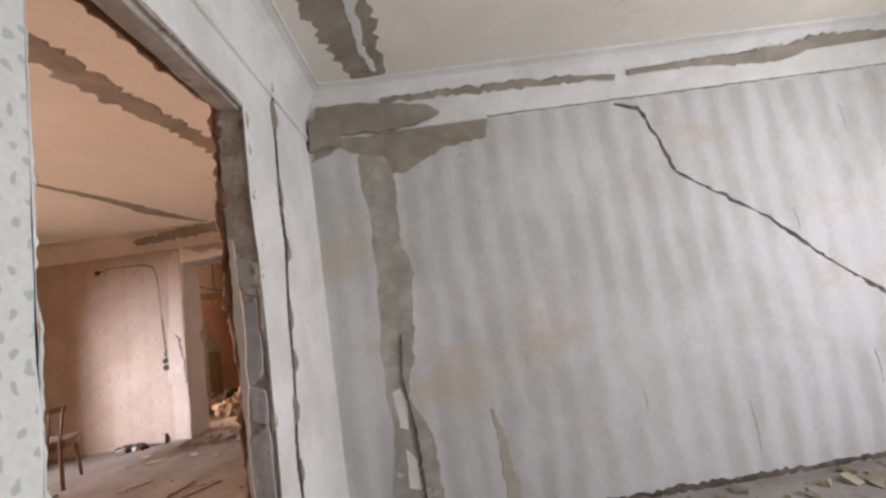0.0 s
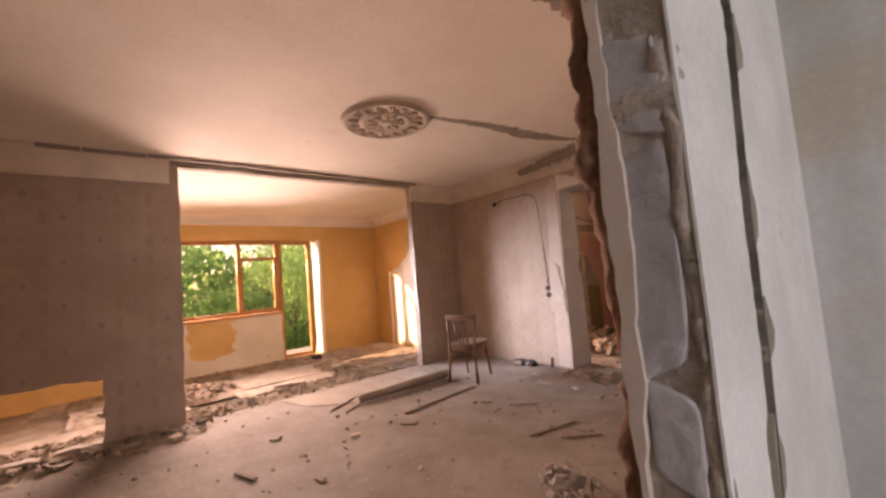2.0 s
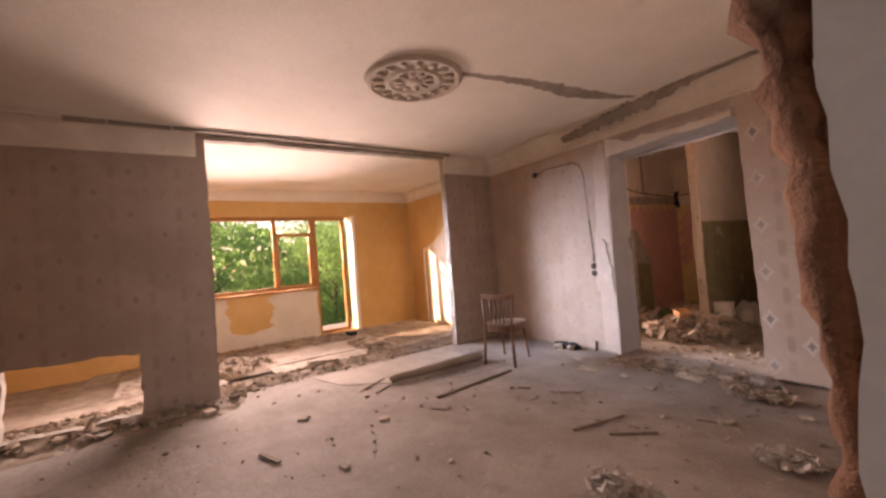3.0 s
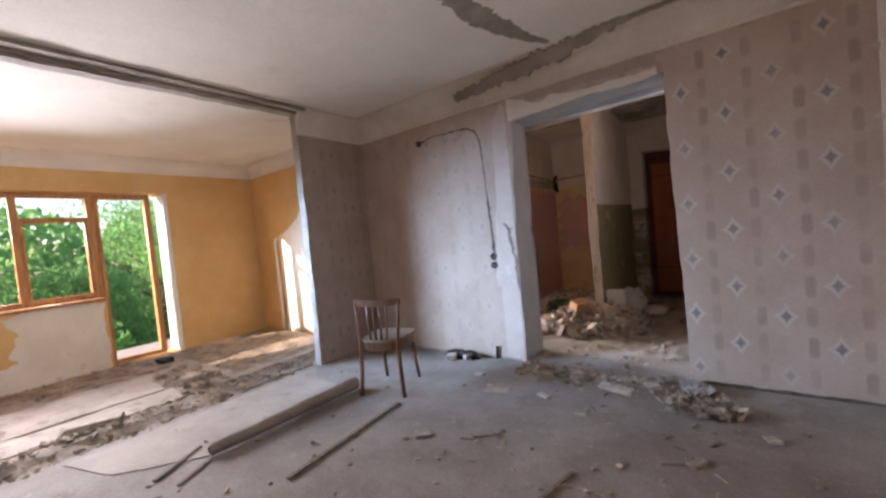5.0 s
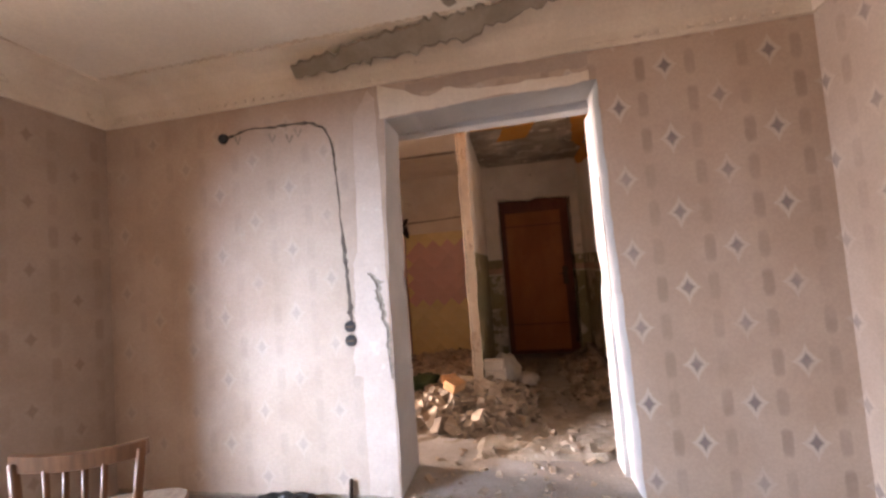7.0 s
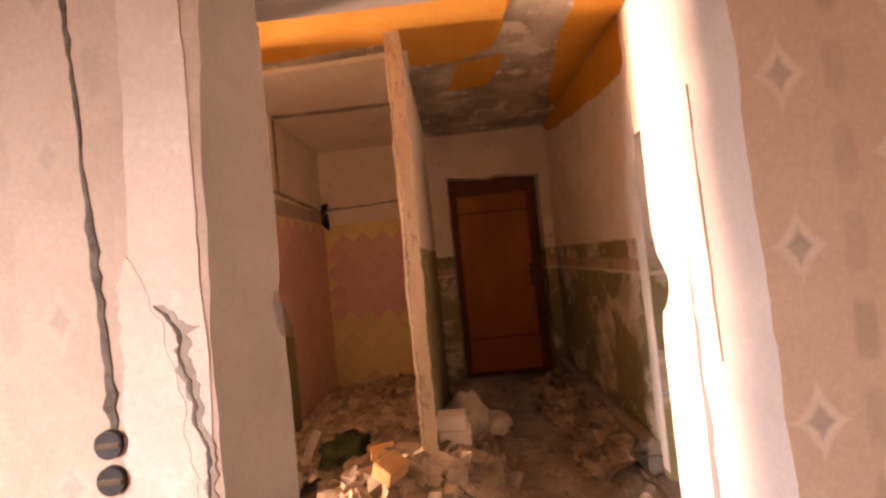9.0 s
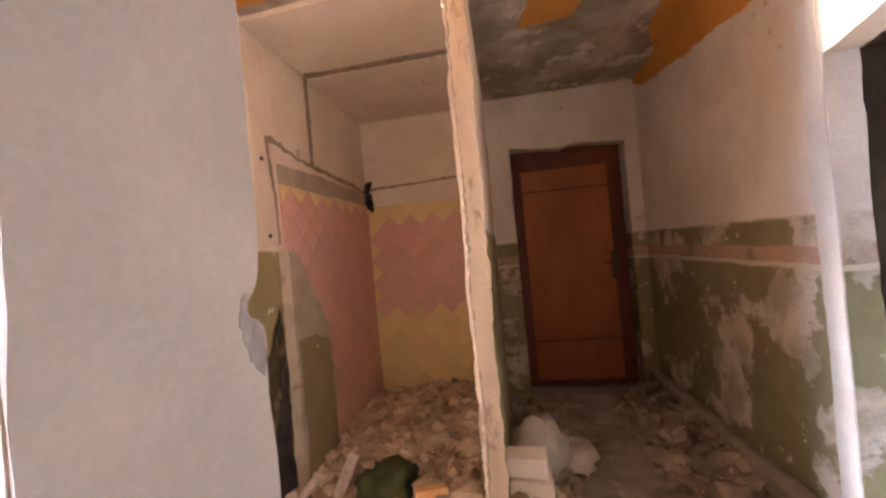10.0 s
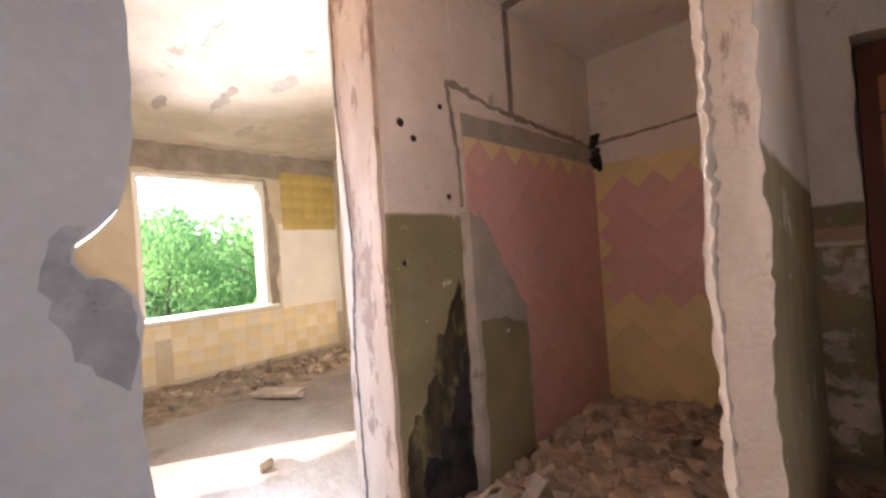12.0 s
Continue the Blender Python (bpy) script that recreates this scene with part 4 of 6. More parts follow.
ribbon("cable_chase", [(1.60, 3.32, 2.40), (1.75, 3.32, 2.36), (1.84, 3.32, 2.15), (1.91, 3.32, 1.90), (2.05, 3.32, 1.80), (2.45, 3.32, 1.52), (2.75, 3.32, 1.22), (3.05, 3.32, 0.97), (3.4, 3.32, 0.7)], [0.014, 0.03, 0.014, 0.022, 0.010, 0.028, 0.012, 0.02, 0.024, 0.010, 0.018, 0.03, 0.012, 0.02], (0, -1, 0), M["crack"], bed_n, "slanting cable chase", 0.75, seed=77)
ribbon("wall_crack", [(-0.39, 2.765, 2.5), (-0.39, 2.745, 2.2), (-0.39, 2.72, 1.9), (-0.39, 2.735, 1.7), (-0.39, 2.68, 1.35), (-0.39, 2.67, 1.1), (-0.39, 2.62, 0.84), (-0.39, 2.63, 0.3)], [0.004, 0.008, 0.005, 0.012, 0.004, 0.007, 0.003, 0.012, 0.006, 0.004], (1, 0, 0), M["crack"], block_wall, "thin ragged crack", 0.9, every=0.015, lift=0.0105, seed=78)
for k, (y, z, w, h) in enumerate(((2.755, 2.33, 0.05, 0.16), (2.73, 1.93, 0.035, 0.2), (2.755, 1.66, 0.04, 0.12), (2.70, 1.36, 0.03, 0.14), (2.69, 1.16, 0.05, 0.1), (2.65, 0.97, 0.04, 0.13), (2.64, 0.72, 0.03, 0.1))):
    w *= 1.5
    patch("plaster_chip", [(y - w * 0.3, z - h / 2), (y + w * 0.3, z - h * 0.35), (y + w * 0.55, z - h * 0.1), (y + w * 0.3, z + h * 0.2), (y + w * 0.1, z + h / 2), (y - w * 0.25, z + h * 0.3)], "x", -0.39, 0.009, M["screed"], block_wall, "grey chip along the crack" if k == 0 else "", 0.006, 0.02, 210 + k)
ribbon("ceiling_scar", [(0.06, 3.18, ZC), (0.03, 2.9, ZC), (0.0, 2.5, ZC), (-0.05, 1.8, ZC)], [0.22, 0.3, 0.34, 0.3], (0, 0, -1), M["screed"], ceil_bed, "bare brown band across the ceiling", 0.16, seed=79)
ribbon("ceiling_scar", [(0.10, 3.12, ZC - 0.004), (0.06, 2.9, ZC - 0.004), (0.08, 2.4, ZC - 0.004)], [0.03, 0.05, 0.06], (0, 0, -1), M["white_strip"], ceil_bed, "white streak left in the scar", 0.4, seed=80)
ribbon("cornice_scar", [(0.1, 3.285, 2.615), (0.5, 3.285, 2.61), (0.95, 3.285, 2.605), (1.45, 3.285, 2.59), (1.62, 3.285, 2.565)], [0.03, 0.045, 0.05, 0.03], (0, -0.8, -0.6), M["screed"], cornice_bed, "dark crack along the cornice", 0.5, lift=0.012, seed=81)
ribbon("cornice_scar", [(1.72, 3.285, 2.59), (2.25, 3.285, 2.60), (2.42, 3.285, 2.585), (2.75, 3.285, 2.58), (2.95, 3.285, 2.62), (4.1, 3.285, 2.63)], [0.035, 0.045, 0.10, 0.11, 0.04, 0.045], (0, -0.8, -0.6), M["screed"], cornice_bed, "dark crack along the cornice", 0.2, lift=0.012, seed=82)
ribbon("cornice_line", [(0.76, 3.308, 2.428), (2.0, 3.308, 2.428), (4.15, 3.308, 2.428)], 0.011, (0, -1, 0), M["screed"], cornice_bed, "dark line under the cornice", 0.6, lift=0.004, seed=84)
ribbon("torn_base", [(0.3, 3.32, 0.012), (1.6, 3.32, 0.016), (2.6, 3.32, 0.012), (4.1, 3.32, 0.018)], [0.03, 0.045, 0.03, 0.04], (0, -1, 0), M["crack"], bed_n, "dark gap where the skirting was", 0.5, lift=0.004, seed=85)
for k, (x, z, h) in enumerate(((0.75, 0.95, 0.1), (1.42, 0.62, 0.14), (2.05, 0.45, 0.3), (2.9, 0.62, 0.2), (2.62, 1.55, 0.14), (0.62, 1.9, 0.05), (1.2, 1.85, 0.04), (3.1, 2.2, 0.2))):
    ribbon("wall_mark", [(x, 3.32, z), (x + 0.012, 3.32, z - h * 0.5), (x + 0.004, 3.32, z - h)], [0.004, 0.010, 0.003], (0, -1, 0), M["grey_plaster"], bed_n, "short scratch", 0.7, every=0.015, lift=0.002, seed=185 + k)
patch("ceiling_spot", [(-0.33, 2.6), (-0.27, 2.58), (-0.25, 2.7), (-0.30, 2.74)], "z", ZC, -0.004, M["screed"], ceil_bed, "brown spot", 0.01, 0.03, 83)

# torn edge round the block opening: fibre and mortar, and the blocks in the jamb
for k, (pts, w, mt, lb) in enumerate((([(-0.505, 2.45, 2.3), (-0.515, 2.46, 1.9), (-0.525, 2.475, 1.5), (-0.508, 2.475, 1.15), (-0.512, 2.48, 0.8), (-0.505, 2.48, 0.4), (-0.5, 2.48, 0.0)], 0.021, "brown_edge", "torn brown fibre edge"),
                                     ([(-0.51, 2.44, 2.24), (-0.52, 2.0, 2.23), (-0.51, 1.62, 2.22)], 0.018, "brown_edge", "torn brown fibre edge"),
                                     ([(-0.40, 1.60, 2.2), (-0.40, 1.605, 1.2), (-0.40, 1.60, 0.02)], 0.004, "sprig", "torn paper edge"))):
    b = bmesh.new()
    rope(b, pts, w, 90 + k)
    part("torn_edge", b, M[mt], block_wall, lb, True)
z = 0.02
for k, (h, w, dx) in enumerate(((0.21, 0.074, 0.002), (0.17, 0.066, -0.003), (0.19, 0.076, 0.0), (0.38, 0.078, -0.002), (0.15, 0.062, 0.004), (0.33, 0.074, -0.003), (0.16, 0.078, 0.0), (0.28, 0.070, 0.003), (0.30, 0.076, 0.0))):
    b = bmesh.new()
    knob(b, (0, 0, 0), (w, 0.07, h - 0.022), k * 3.7, 9.0, 9, 0.055)
    for v in b.verts:
        if v.co.y < -0.026:
            v.co.y = -0.026 - 0.16 * (-0.026 - v.co.y) + 0.0022 * noise.noise(v.co * 30 + Vector((k, 0, 0)))
        v.co.z += v.co.x * (0.5 if k % 2 else -0.35)
    bmesh.ops.translate(b, verts=b.verts, vec=(-0.449 + dx, 2.476 + (0.003 if k % 3 else -0.002), z + h / 2))
    part("block", b, M["block"], block_wall, "grey gypsum block set in crumbled mortar" if k == 0 else "", True)
    z += h
# rough mortar left on the jamb's near side, and the plaster ridge on its far side
b = bmesh.new()
rope(b, [(-0.404, 2.470, 0.02), (-0.408, 2.468, 0.6), (-0.403, 2.468, 1.1), (-0.409, 2.462, 1.6), (-0.404, 2.458, 2.2)], 0.014, 171, rough_=0.6, wander=0.012)
part("mortar_edge", b, M["mortar"], block_wall, "rough pinkish mortar along the jamb", True)
part("plaster_ridge", plate(rag([(-0.500, 0.02), (-0.482, 0.02), (-0.478, 0.5), (-0.486, 0.9), (-0.472, 1.25), (-0.480, 1.7), (-0.468, 2.0), (-0.474, 2.2), (-0.500, 2.2)], 0.0055, 0.026, 172), [], "y", 2.443, 2.46), M["plain_paper"], block_wall, "wavy pale plaster ridge")
b = bmesh.new()
box(b, -0.48, -0.41, 1.58, 2.46, 2.20, 2.24, 0.006)
part("head_mortar", b, M["mortar"], block_wall, "crumbling mortar head")

# hall ceiling paint and the bathroom ceiling
patch("orange_coat", [(-4.15, 6.63), (-2.2, 6.63), (-2.02, 7.2), (-2.05, 7.75), (-2.3, 7.95), (-2.62, 7.93), (-2.64, 7.62), (-3.2, 7.66), (-4.15, 7.76)], "z", ZC, -0.006, M["orange_paint"], ceil_hall, "flaking orange ceiling paint", seed=100)
patch("orange_coat", [(-1.62, 6.7), (-1.36, 6.7), (-1.36, 8.4), (-1.36, 9.0), (-1.5, 8.7), (-1.66, 7.7)], "z", ZC, -0.006, M["orange_paint"], ceil_hall, "flaking orange ceiling paint", seed=101)
patch("orange_coat", [(-2.3, 7.98), (-1.98, 7.9), (-2.05, 8.35), (-2.38, 8.4)], "z", ZC, -0.005, M["orange_paint"], ceil_hall, "scrap of orange paint", seed=102)
patch("orange_band", [(7.65, 2.38), (8.5, 2.46), (9.3, 2.58), (9.5, 2.66), (9.5, ZC), (7.6, ZC), (7.6, 2.42)], "x", -1.35, -0.004, M["orange_paint"], hall_e, "orange paint along the top of the wall", seed=103)
patch("bath_ceiling", [(-3.85, 7.8), (-2.62, 7.72), (-2.68, 8.42), (-3.85, 8.44)], "z", ZC, -0.03, M["bath_wall"], ceil_hall, "whitewashed ceiling panel", 0.005, 0.1, 104)
patch("bath_ceiling", [(-3.85, 8.50), (-2.68, 8.48), (-2.70, 9.52), (-3.85, 9.52)], "z", ZC, -0.045, M["bath_wall"], ceil_hall, "whitewashed ceiling panel", 0.005, 0.1, 105)
ribbon("partition_trace", [(-3.84, 8.47, 2.70), (-2.72, 8.46, 2.70)], 0.05, (0, 0, -1), M["screed"], ceil_hall, "dark trace of a removed partition", 0.5, lift=0.02, seed=106)
ribbon("partition_trace", [(-3.85, 8.48, 2.68), (-3.85, 8.47, 2.2), (-3.85, 8.46, 2.04)], 0.06, (1, 0, 0), M["screed"], pier, "dark trace of a removed partition", 0.2, seed=107)
patch("whitewash_coat", [(7.98, 2.02), (8.44, 2.05), (8.44, 2.66), (7.98, 2.66)], "x", -3.85, 0.003, M["bath_wall"], pier, "whitewash", 0.005, 0.1, 108)
patch("whitewash_coat", [(8.50, 2.06), (9.5, 2.08), (9.5, 2.66), (8.50, 2.66)], "x", -3.85, 0.003, M["bath_wall"], pier, "whitewash", 0.005, 0.1, 109)
patch("cream_strip", [(8.02, 1.86), (9.5, 1.88), (9.5, 2.0), (8.02, 1.98)], "x", -3.85, 0.004, M["grey_plaster"], pier, "bare band over the tiles", 0.008, 0.06, 110)
patch("whitewash_coat", [(-3.85, 1.86), (-2.72, 1.86), (-2.72, 2.68), (-3.85, 2.68)], "y", 9.52, -0.004, M["bath_wall"], door_wall, "whitewash over the tiles", 0.004, 0.1, 111)
ribbon("wall_crack", [(-3.84, 9.516, 2.03), (-3.4, 9.516, 2.04), (-2.73, 9.516, 2.07)], [0.03, 0.018, 0.03], (0, -1, 0), M["screed"], door_wall, "crack above the tiles", 0.4, seed=112)
ribbon("wall_crack", [(-3.85, 7.92, 2.12), (-3.85, 8.3, 2.06), (-3.85, 9.0, 2.03), (-3.85, 9.49, 2.0)], [0.035, 0.02, 0.03, 0.018, 0.04, 0.03], (1, 0, 0), M["screed"], pier, "crack above the tiles", 0.8, lift=0.008, seed=113)
ribbon("wall_crack", [(-3.845, 7.93, 2.12), (-3.845, 7.98, 1.75), (-3.845, 7.98, 1.5)], 0.025, (1, 0, 0), M["screed"], pier, "crack beside the tiles", 0.4, seed=114)
b = bmesh.new()
r = random.Random(115)
for _ in range(14):
    lump(b, (-3.82 + r.uniform(-0.02, 0.03), 9.49 + r.uniform(-0.03, 0.02), 1.98 + r.uniform(-0.14, 0.1)), 0.03, 0.03, 0.06, r)
part("pipe_hole", b, M["soot"], door_wall, "black broken pipe hole in the corner")
patch("soot_stain", [(7.55, 0.0), (7.945, 0.0), (7.945, 1.02), (7.92, 1.16), (7.88, 1.06), (7.84, 1.0), (7.80, 0.90), (7.77, 0.92), (7.73, 0.74), (7.68, 0.70), (7.64, 0.58), (7.60, 0.6), (7.55, 0.48)], "x", -3.85, 0.0035, M["scorch"], pier, "black soot burnt into the green paint", 0.012, 0.02, 116)
patch("soot_stain", [(7.60, 0.0), (7.945, 0.0), (7.945, 0.72), (7.91, 0.80), (7.88, 0.64), (7.85, 0.66), (7.80, 0.48), (7.76, 0.5), (7.72, 0.36), (7.66, 0.4), (7.62, 0.25)], "x", -3.85, 0.0055, M["soot"], pier, "deep black soot", 0.014, 0.02, 131)
part("wall_stub", plate(rag([(7.95, 0.0), (8.40, 0.0), (8.405, 0.95), (8.25, 1.16), (8.07, 1.44), (7.97, 1.47)], 0.012, 0.05, 117), [], "x", -3.85, -3.79), M["grey_plaster"], pier, "grey stub of a broken partition")
patch("green_coat", [(8.0, 0.02), (8.38, 0.02), (8.38, 0.86), (8.2, 0.93), (8.0, 0.94)], "x", -3.79, 0.003, M["hall_w"], pier, "green paint on the stub", 0.012, 0.05, 118)
part("pier_end", plate(rag([(-4.17, 0.0), (-3.862, 0.0), (-3.865, 1.2), (-3.86, 2.7), (-4.17, 2.7), (-4.18, 1.2)], 0.01, 0.05, 119), [], "y", 7.525, 7.50), M["flaky"], pier, "pale plastered broken end")
ribbon("wall_crack", [(-4.14, 7.50, 2.6), (-4.15, 7.50, 2.0), (-4.12, 7.50, 1.7), (-4.09, 7.50, 1.3), (-4.13, 7.50, 0.9), (-4.11, 7.50, 0.1)], [0.01, 0.02, 0.012, 0.022, 0.016, 0.02], (0, -1, 0), M["crack"], pier, "winding crack", 0.6, every=0.025, seed=120)
for k, (y, zz, s) in enumerate(((7.63, 1.86, 0.022), (7.70, 1.8, 0.018), (7.88, 1.98, 0.014), (7.60, 1.25, 0.015), (7.9, 1.55, 0.015))):
    b = bmesh.new()
    bmesh.ops.create_cone(b, cap_ends=True, segments=10, radius1=s, radius2=s * 0.7, depth=0.01, matrix=Matrix.Translation((-3.848, y, zz)) @ Matrix.Rotation(radians(90), 4, "Y"))
    part("nail_hole", b, M["soot"], pier)
patch("tile_bed", [(8.0, 0.06), (9.5, 0.06), (9.5, 1.86), (8.03, 1.86)], "x", -3.85, 0.005, M["pink_tile"], pier, "pinkish tile bed", 0.003, 0.2, 180)
patch("tile_bed", [(-3.85, 0.74), (-2.73, 0.74), (-2.73, 1.86), (-3.85, 1.86)], "y", 9.52, -0.005, M["pink_tile"], door_wall, "pinkish tile bed", 0.003, 0.2, 181)
patch("tile_bed", [(-3.85, 0.0), (-2.73, 0.0), (-2.73, 0.74), (-3.85, 0.74)], "y", 9.52, -0.005, M["yellow_tile"], door_wall, "yellowish tile bed", 0.003, 0.2, 182)

for k, (x, y, w, h) in enumerate(((-6.9, 8.0, 0.5, 0.12), (-6.2, 7.6, 0.7, 0.1), (-5.6, 7.9, 0.4, 0.16), (-6.5, 7.2, 0.45, 0.09), (-5.2, 7.3, 0.5, 0.08))):
    patch("ceiling_scar", [(x - w / 2, y - h * 0.2), (x - w * 0.1, y - h / 2), (x + w / 2, y - h * 0.1), (x + w * 0.3, y + h * 0.4), (x - w * 0.2, y + h * 0.3)], "z", ZC, -0.004, M["screed" if k % 2 else "grey_plaster"], ceil_kit, "peeled whitewash" if k == 0 else "", 0.03, 0.04, 240 + k)


# ---- living room things ----
rose = thing("ceiling_rosette", pose(-3.09, 3.75, ZC), "dusty round plaster ceiling rosette with leaf relief", "rosette")
b = bmesh.new()
prof = [(0.0, -0.03), (0.05, -0.034), (0.07, -0.02), (0.16, -0.016), (0.19, -0.03), (0.22, -0.03), (0.24, -0.014), (0.33, -0.014), (0.35, -0.03), (0.385, -0.026), (0.40, 0.0)]
rings = []
for rad, zz in prof:
    rings.append([b.verts.new((max(rad, 0.001) * math.cos(k * math.tau / 48), max(rad, 0.001) * math.sin(k * math.tau / 48), zz)) for k in range(48)])
for p, q in zip(rings, rings[1:]):
    for k in range(48):
        b.faces.new((p[k], p[(k + 1) % 48], q[(k + 1) % 48], q[k]))
part("disc", b, M["rose"], rose, smooth=True)
for k in range(16):
    a = k * math.tau / 16
    b = bmesh.new()
    bmesh.ops.create_uvsphere(b, u_segments=8, v_segments=5, radius=1, matrix=Matrix.Translation((0.29 * math.cos(a), 0.29 * math.sin(a), -0.018)) @ Matrix.Rotation(a, 4, "Z") @ Matrix.Diagonal((0.05, 0.03, 0.016, 1)))
    part("leaf_relief", b, M["rose"], rose, smooth=True)
for k in range(10):
    a = k * math.tau / 10
    b = bmesh.new()
    bmesh.ops.create_uvsphere(b, u_segments=8, v_segments=5, radius=1, matrix=Matrix.Translation((0.12 * math.cos(a), 0.12 * math.sin(a), -0.02)) @ Matrix.Rotation(a, 4, "Z") @ Matrix.Diagonal((0.05, 0.025, 0.014, 1)))
    part("leaf_relief", b, M["rose"], rose, smooth=True)

# chair: local x across (along the back), y from the back to the front; turned to face away from the walk
chair = thing("wooden_chair", pose(-3.885, 5.23, 0, 0, 0, 18), "worn brown bentwood chair with a slatted back on the bare floor", "chair")
b = bmesh.new()
SEAT = []
for k in range(32):
    a = k * math.tau / 32
    ca, sa = math.cos(a), math.sin(a)
    q = (abs(ca) ** 4 + abs(sa) ** 4) ** -0.25
    SEAT.append((ca * q * (0.198 + 0.016 * sa * q), 0.02 + 0.205 * sa * q))


def seat_ring(b, layers):
    rows = [[b.verts.new((x * f, 0.02 + (y - 0.02) * f, z)) for x, y in SEAT] for f, z in layers]
    for p, q in zip(rows, rows[1:]):
        for n in range(32):
            b.faces.new((p[n], p[(n + 1) % 32], q[(n + 1) % 32], q[n]))
    return rows


rows = seat_ring(b, ((0.97, 0.43), (1.02, 0.436), (1.03, 0.448), (1.0, 0.458), (0.8, 0.452)))
b.faces.new(rows[0]), b.faces.new(rows[-1])
part("seat", b, M["seat_wood"], chair, "dusty pale plywood seat")
b = bmesh.new()
rows = seat_ring(b, ((0.97, 0.431), (0.97, 0.365), (0.90, 0.365), (0.90, 0.431)))
part("apron", b, M["chair_wood"], chair)
for s in (-1, 1):
    b = bmesh.new()
    tube(b, [(s * 0.195 + 0.02, -0.215, 0.0), (s * 0.182 + 0.01, -0.185, 0.2), (s * 0.172, -0.160, 0.42), (s * 0.182, -0.142, 0.58), (s * 0.20, -0.137, 0.775)], 0.018, 8, 0.015)
    part("back_leg", b, M["chair_wood"], chair, smooth=True)
    b = bmesh.new()
    tube(b, [(s * 0.165, 0.235, 0.0), (s * 0.158, 0.20, 0.2), (s * 0.15, 0.165, 0.43)], 0.014, 8, 0.019)
    part("front_leg", b, M["chair_wood"], chair, smooth=True)
b = bmesh.new()
for k in range(10):
    u0, u1 = -1 + k / 5, -0.8 + k / 5
    q = [[b.verts.new((u * 0.215, -0.128 - 0.025 * (1 - u * u) + dy, 0.735 + zz + 0.012 * u * u)) for dy, zz in ((-0.011, 0), (0.011, 0), (0.011, 0.055), (-0.011, 0.055))] for u in (u0, u1)]
    for j in range(4):
        b.faces.new((q[0][j], q[0][(j + 1) % 4], q[1][(j + 1) % 4], q[1][j]))
bmesh.ops.remove_doubles(b, verts=b.verts, dist=0.0005)
bmesh.ops.holes_fill(b, edges=b.edges)
part("top_rail", b, M["chair_wood"], chair)
for u in (-0.085, -0.028, 0.028, 0.085):
    b = bmesh.new()
    tube(b, [(u * 0.9, -0.150, 0.45), (u * 1.0, -0.155, 0.6), (u * 1.08, -0.152, 0.745)], 0.010, 6)
    part("back_slat", b, M["chair_wood"], chair, smooth=True)

# sheet of old linoleum, its edge rolled up
lino = thing("linoleum_sheet", pose(0, 0, 0), "dusty pale linoleum sheet with one edge rolled up", "linoleum")
part("sheet", plate(rag([(-4.20, 3.86), (-4.14, 5.03), (-4.72, 5.05), (-5.03, 5.25), (-5.03, 3.3), (-4.55, 3.45)], 0.01, 0.08, 130), [], "z", 0.001, 0.006), M["lino"], lino)
b = bmesh.new()
L = 20
spiral = [(k * math.tau / 12, 0.42 + 0.58 * k / 30) for k in range(31)]
rows = []
for i in range(L + 1):
    f = i / L
    cx, cy, R0 = -4.185 + 0.055 * f, 3.86 + 1.17 * f, 0.036 + 0.022 * f + 0.004 * noise.noise((f * 6, 0, 0))
    rows.append([b.verts.new((cx + R0 * q * math.cos(a - 1.6), cy, 0.006 + R0 + R0 * q * math.sin(a - 1.6))) for a, q in spiral])
for p, q in zip(rows, rows[1:]):
    for k in range(len(spiral) - 1):
        b.faces.new((p[k], p[k + 1], q[k + 1], q[k]))
part("roll", b, M["lino"], lino, "rolled edge with a dark open end", True)


def lath(x0, y0, x1, y1, w, h, z=0.004, label="thin grey wooden lath lying on the dusty floor"):
    L = math.hypot(x1 - x0, y1 - y0)
    b = bmesh.new()
    box(b, -L / 2, L / 2, -w / 2, w / 2, 0, h, min(w, h) * 0.15)
    r = random.Random(int(x0 * 100))
    for v in b.verts:
        v.co.y += r.uniform(-0.004, 0.004)
    ob = link("wooden_lath", b, M["lath"])
    ob.matrix_world = Matrix.Translation(((x0 + x1) / 2, (y0 + y1) / 2, z)) @ Matrix.Rotation(math.atan2(y1 - y0, x1 - x0), 4, "Z")
    return tagged(ob, label, "lath", "laths on the floor")


lath(-3.48, 3.97, -3.58, 4.98, 0.03, 0.012)
lath(-4.2, 3.56, -4.39, 3.88, 0.025, 0.012)
lath(-3.47, 2.50, -3.25, 2.58, 0.03, 0.014)
lath(-4.02, 3.62, -4.16, 3.86, 0.02, 0.008)
lath(-2.25, 4.3, -2.14, 4.75, 0.016, 0.008)
lath(-2.05, 4.42, -1.85, 4.66, 0.012, 0.006)


def scrap(name, x, y, sx, sy, sz, mat, label, category, spin=0.0, z=None, seed=0, jag=0.25):
    b = bmesh.new()
    lump(b, (0, 0, 0), sx, sy, sz, random.Random(seed), jag, (0, 0, 0))
    bmesh.ops.bevel(b, geom=b.edges[:], offset=min(sx, sy, sz) * 0.14, segments=1, affect="EDGES")
    low = min(v.co.z for v in b.verts)
    ob = link(name, b, mat)
    ob.matrix_world = pose(x, y, (0.0 if z is None else z) - low, 0, 0, spin)
    return tagged(ob, label, category)


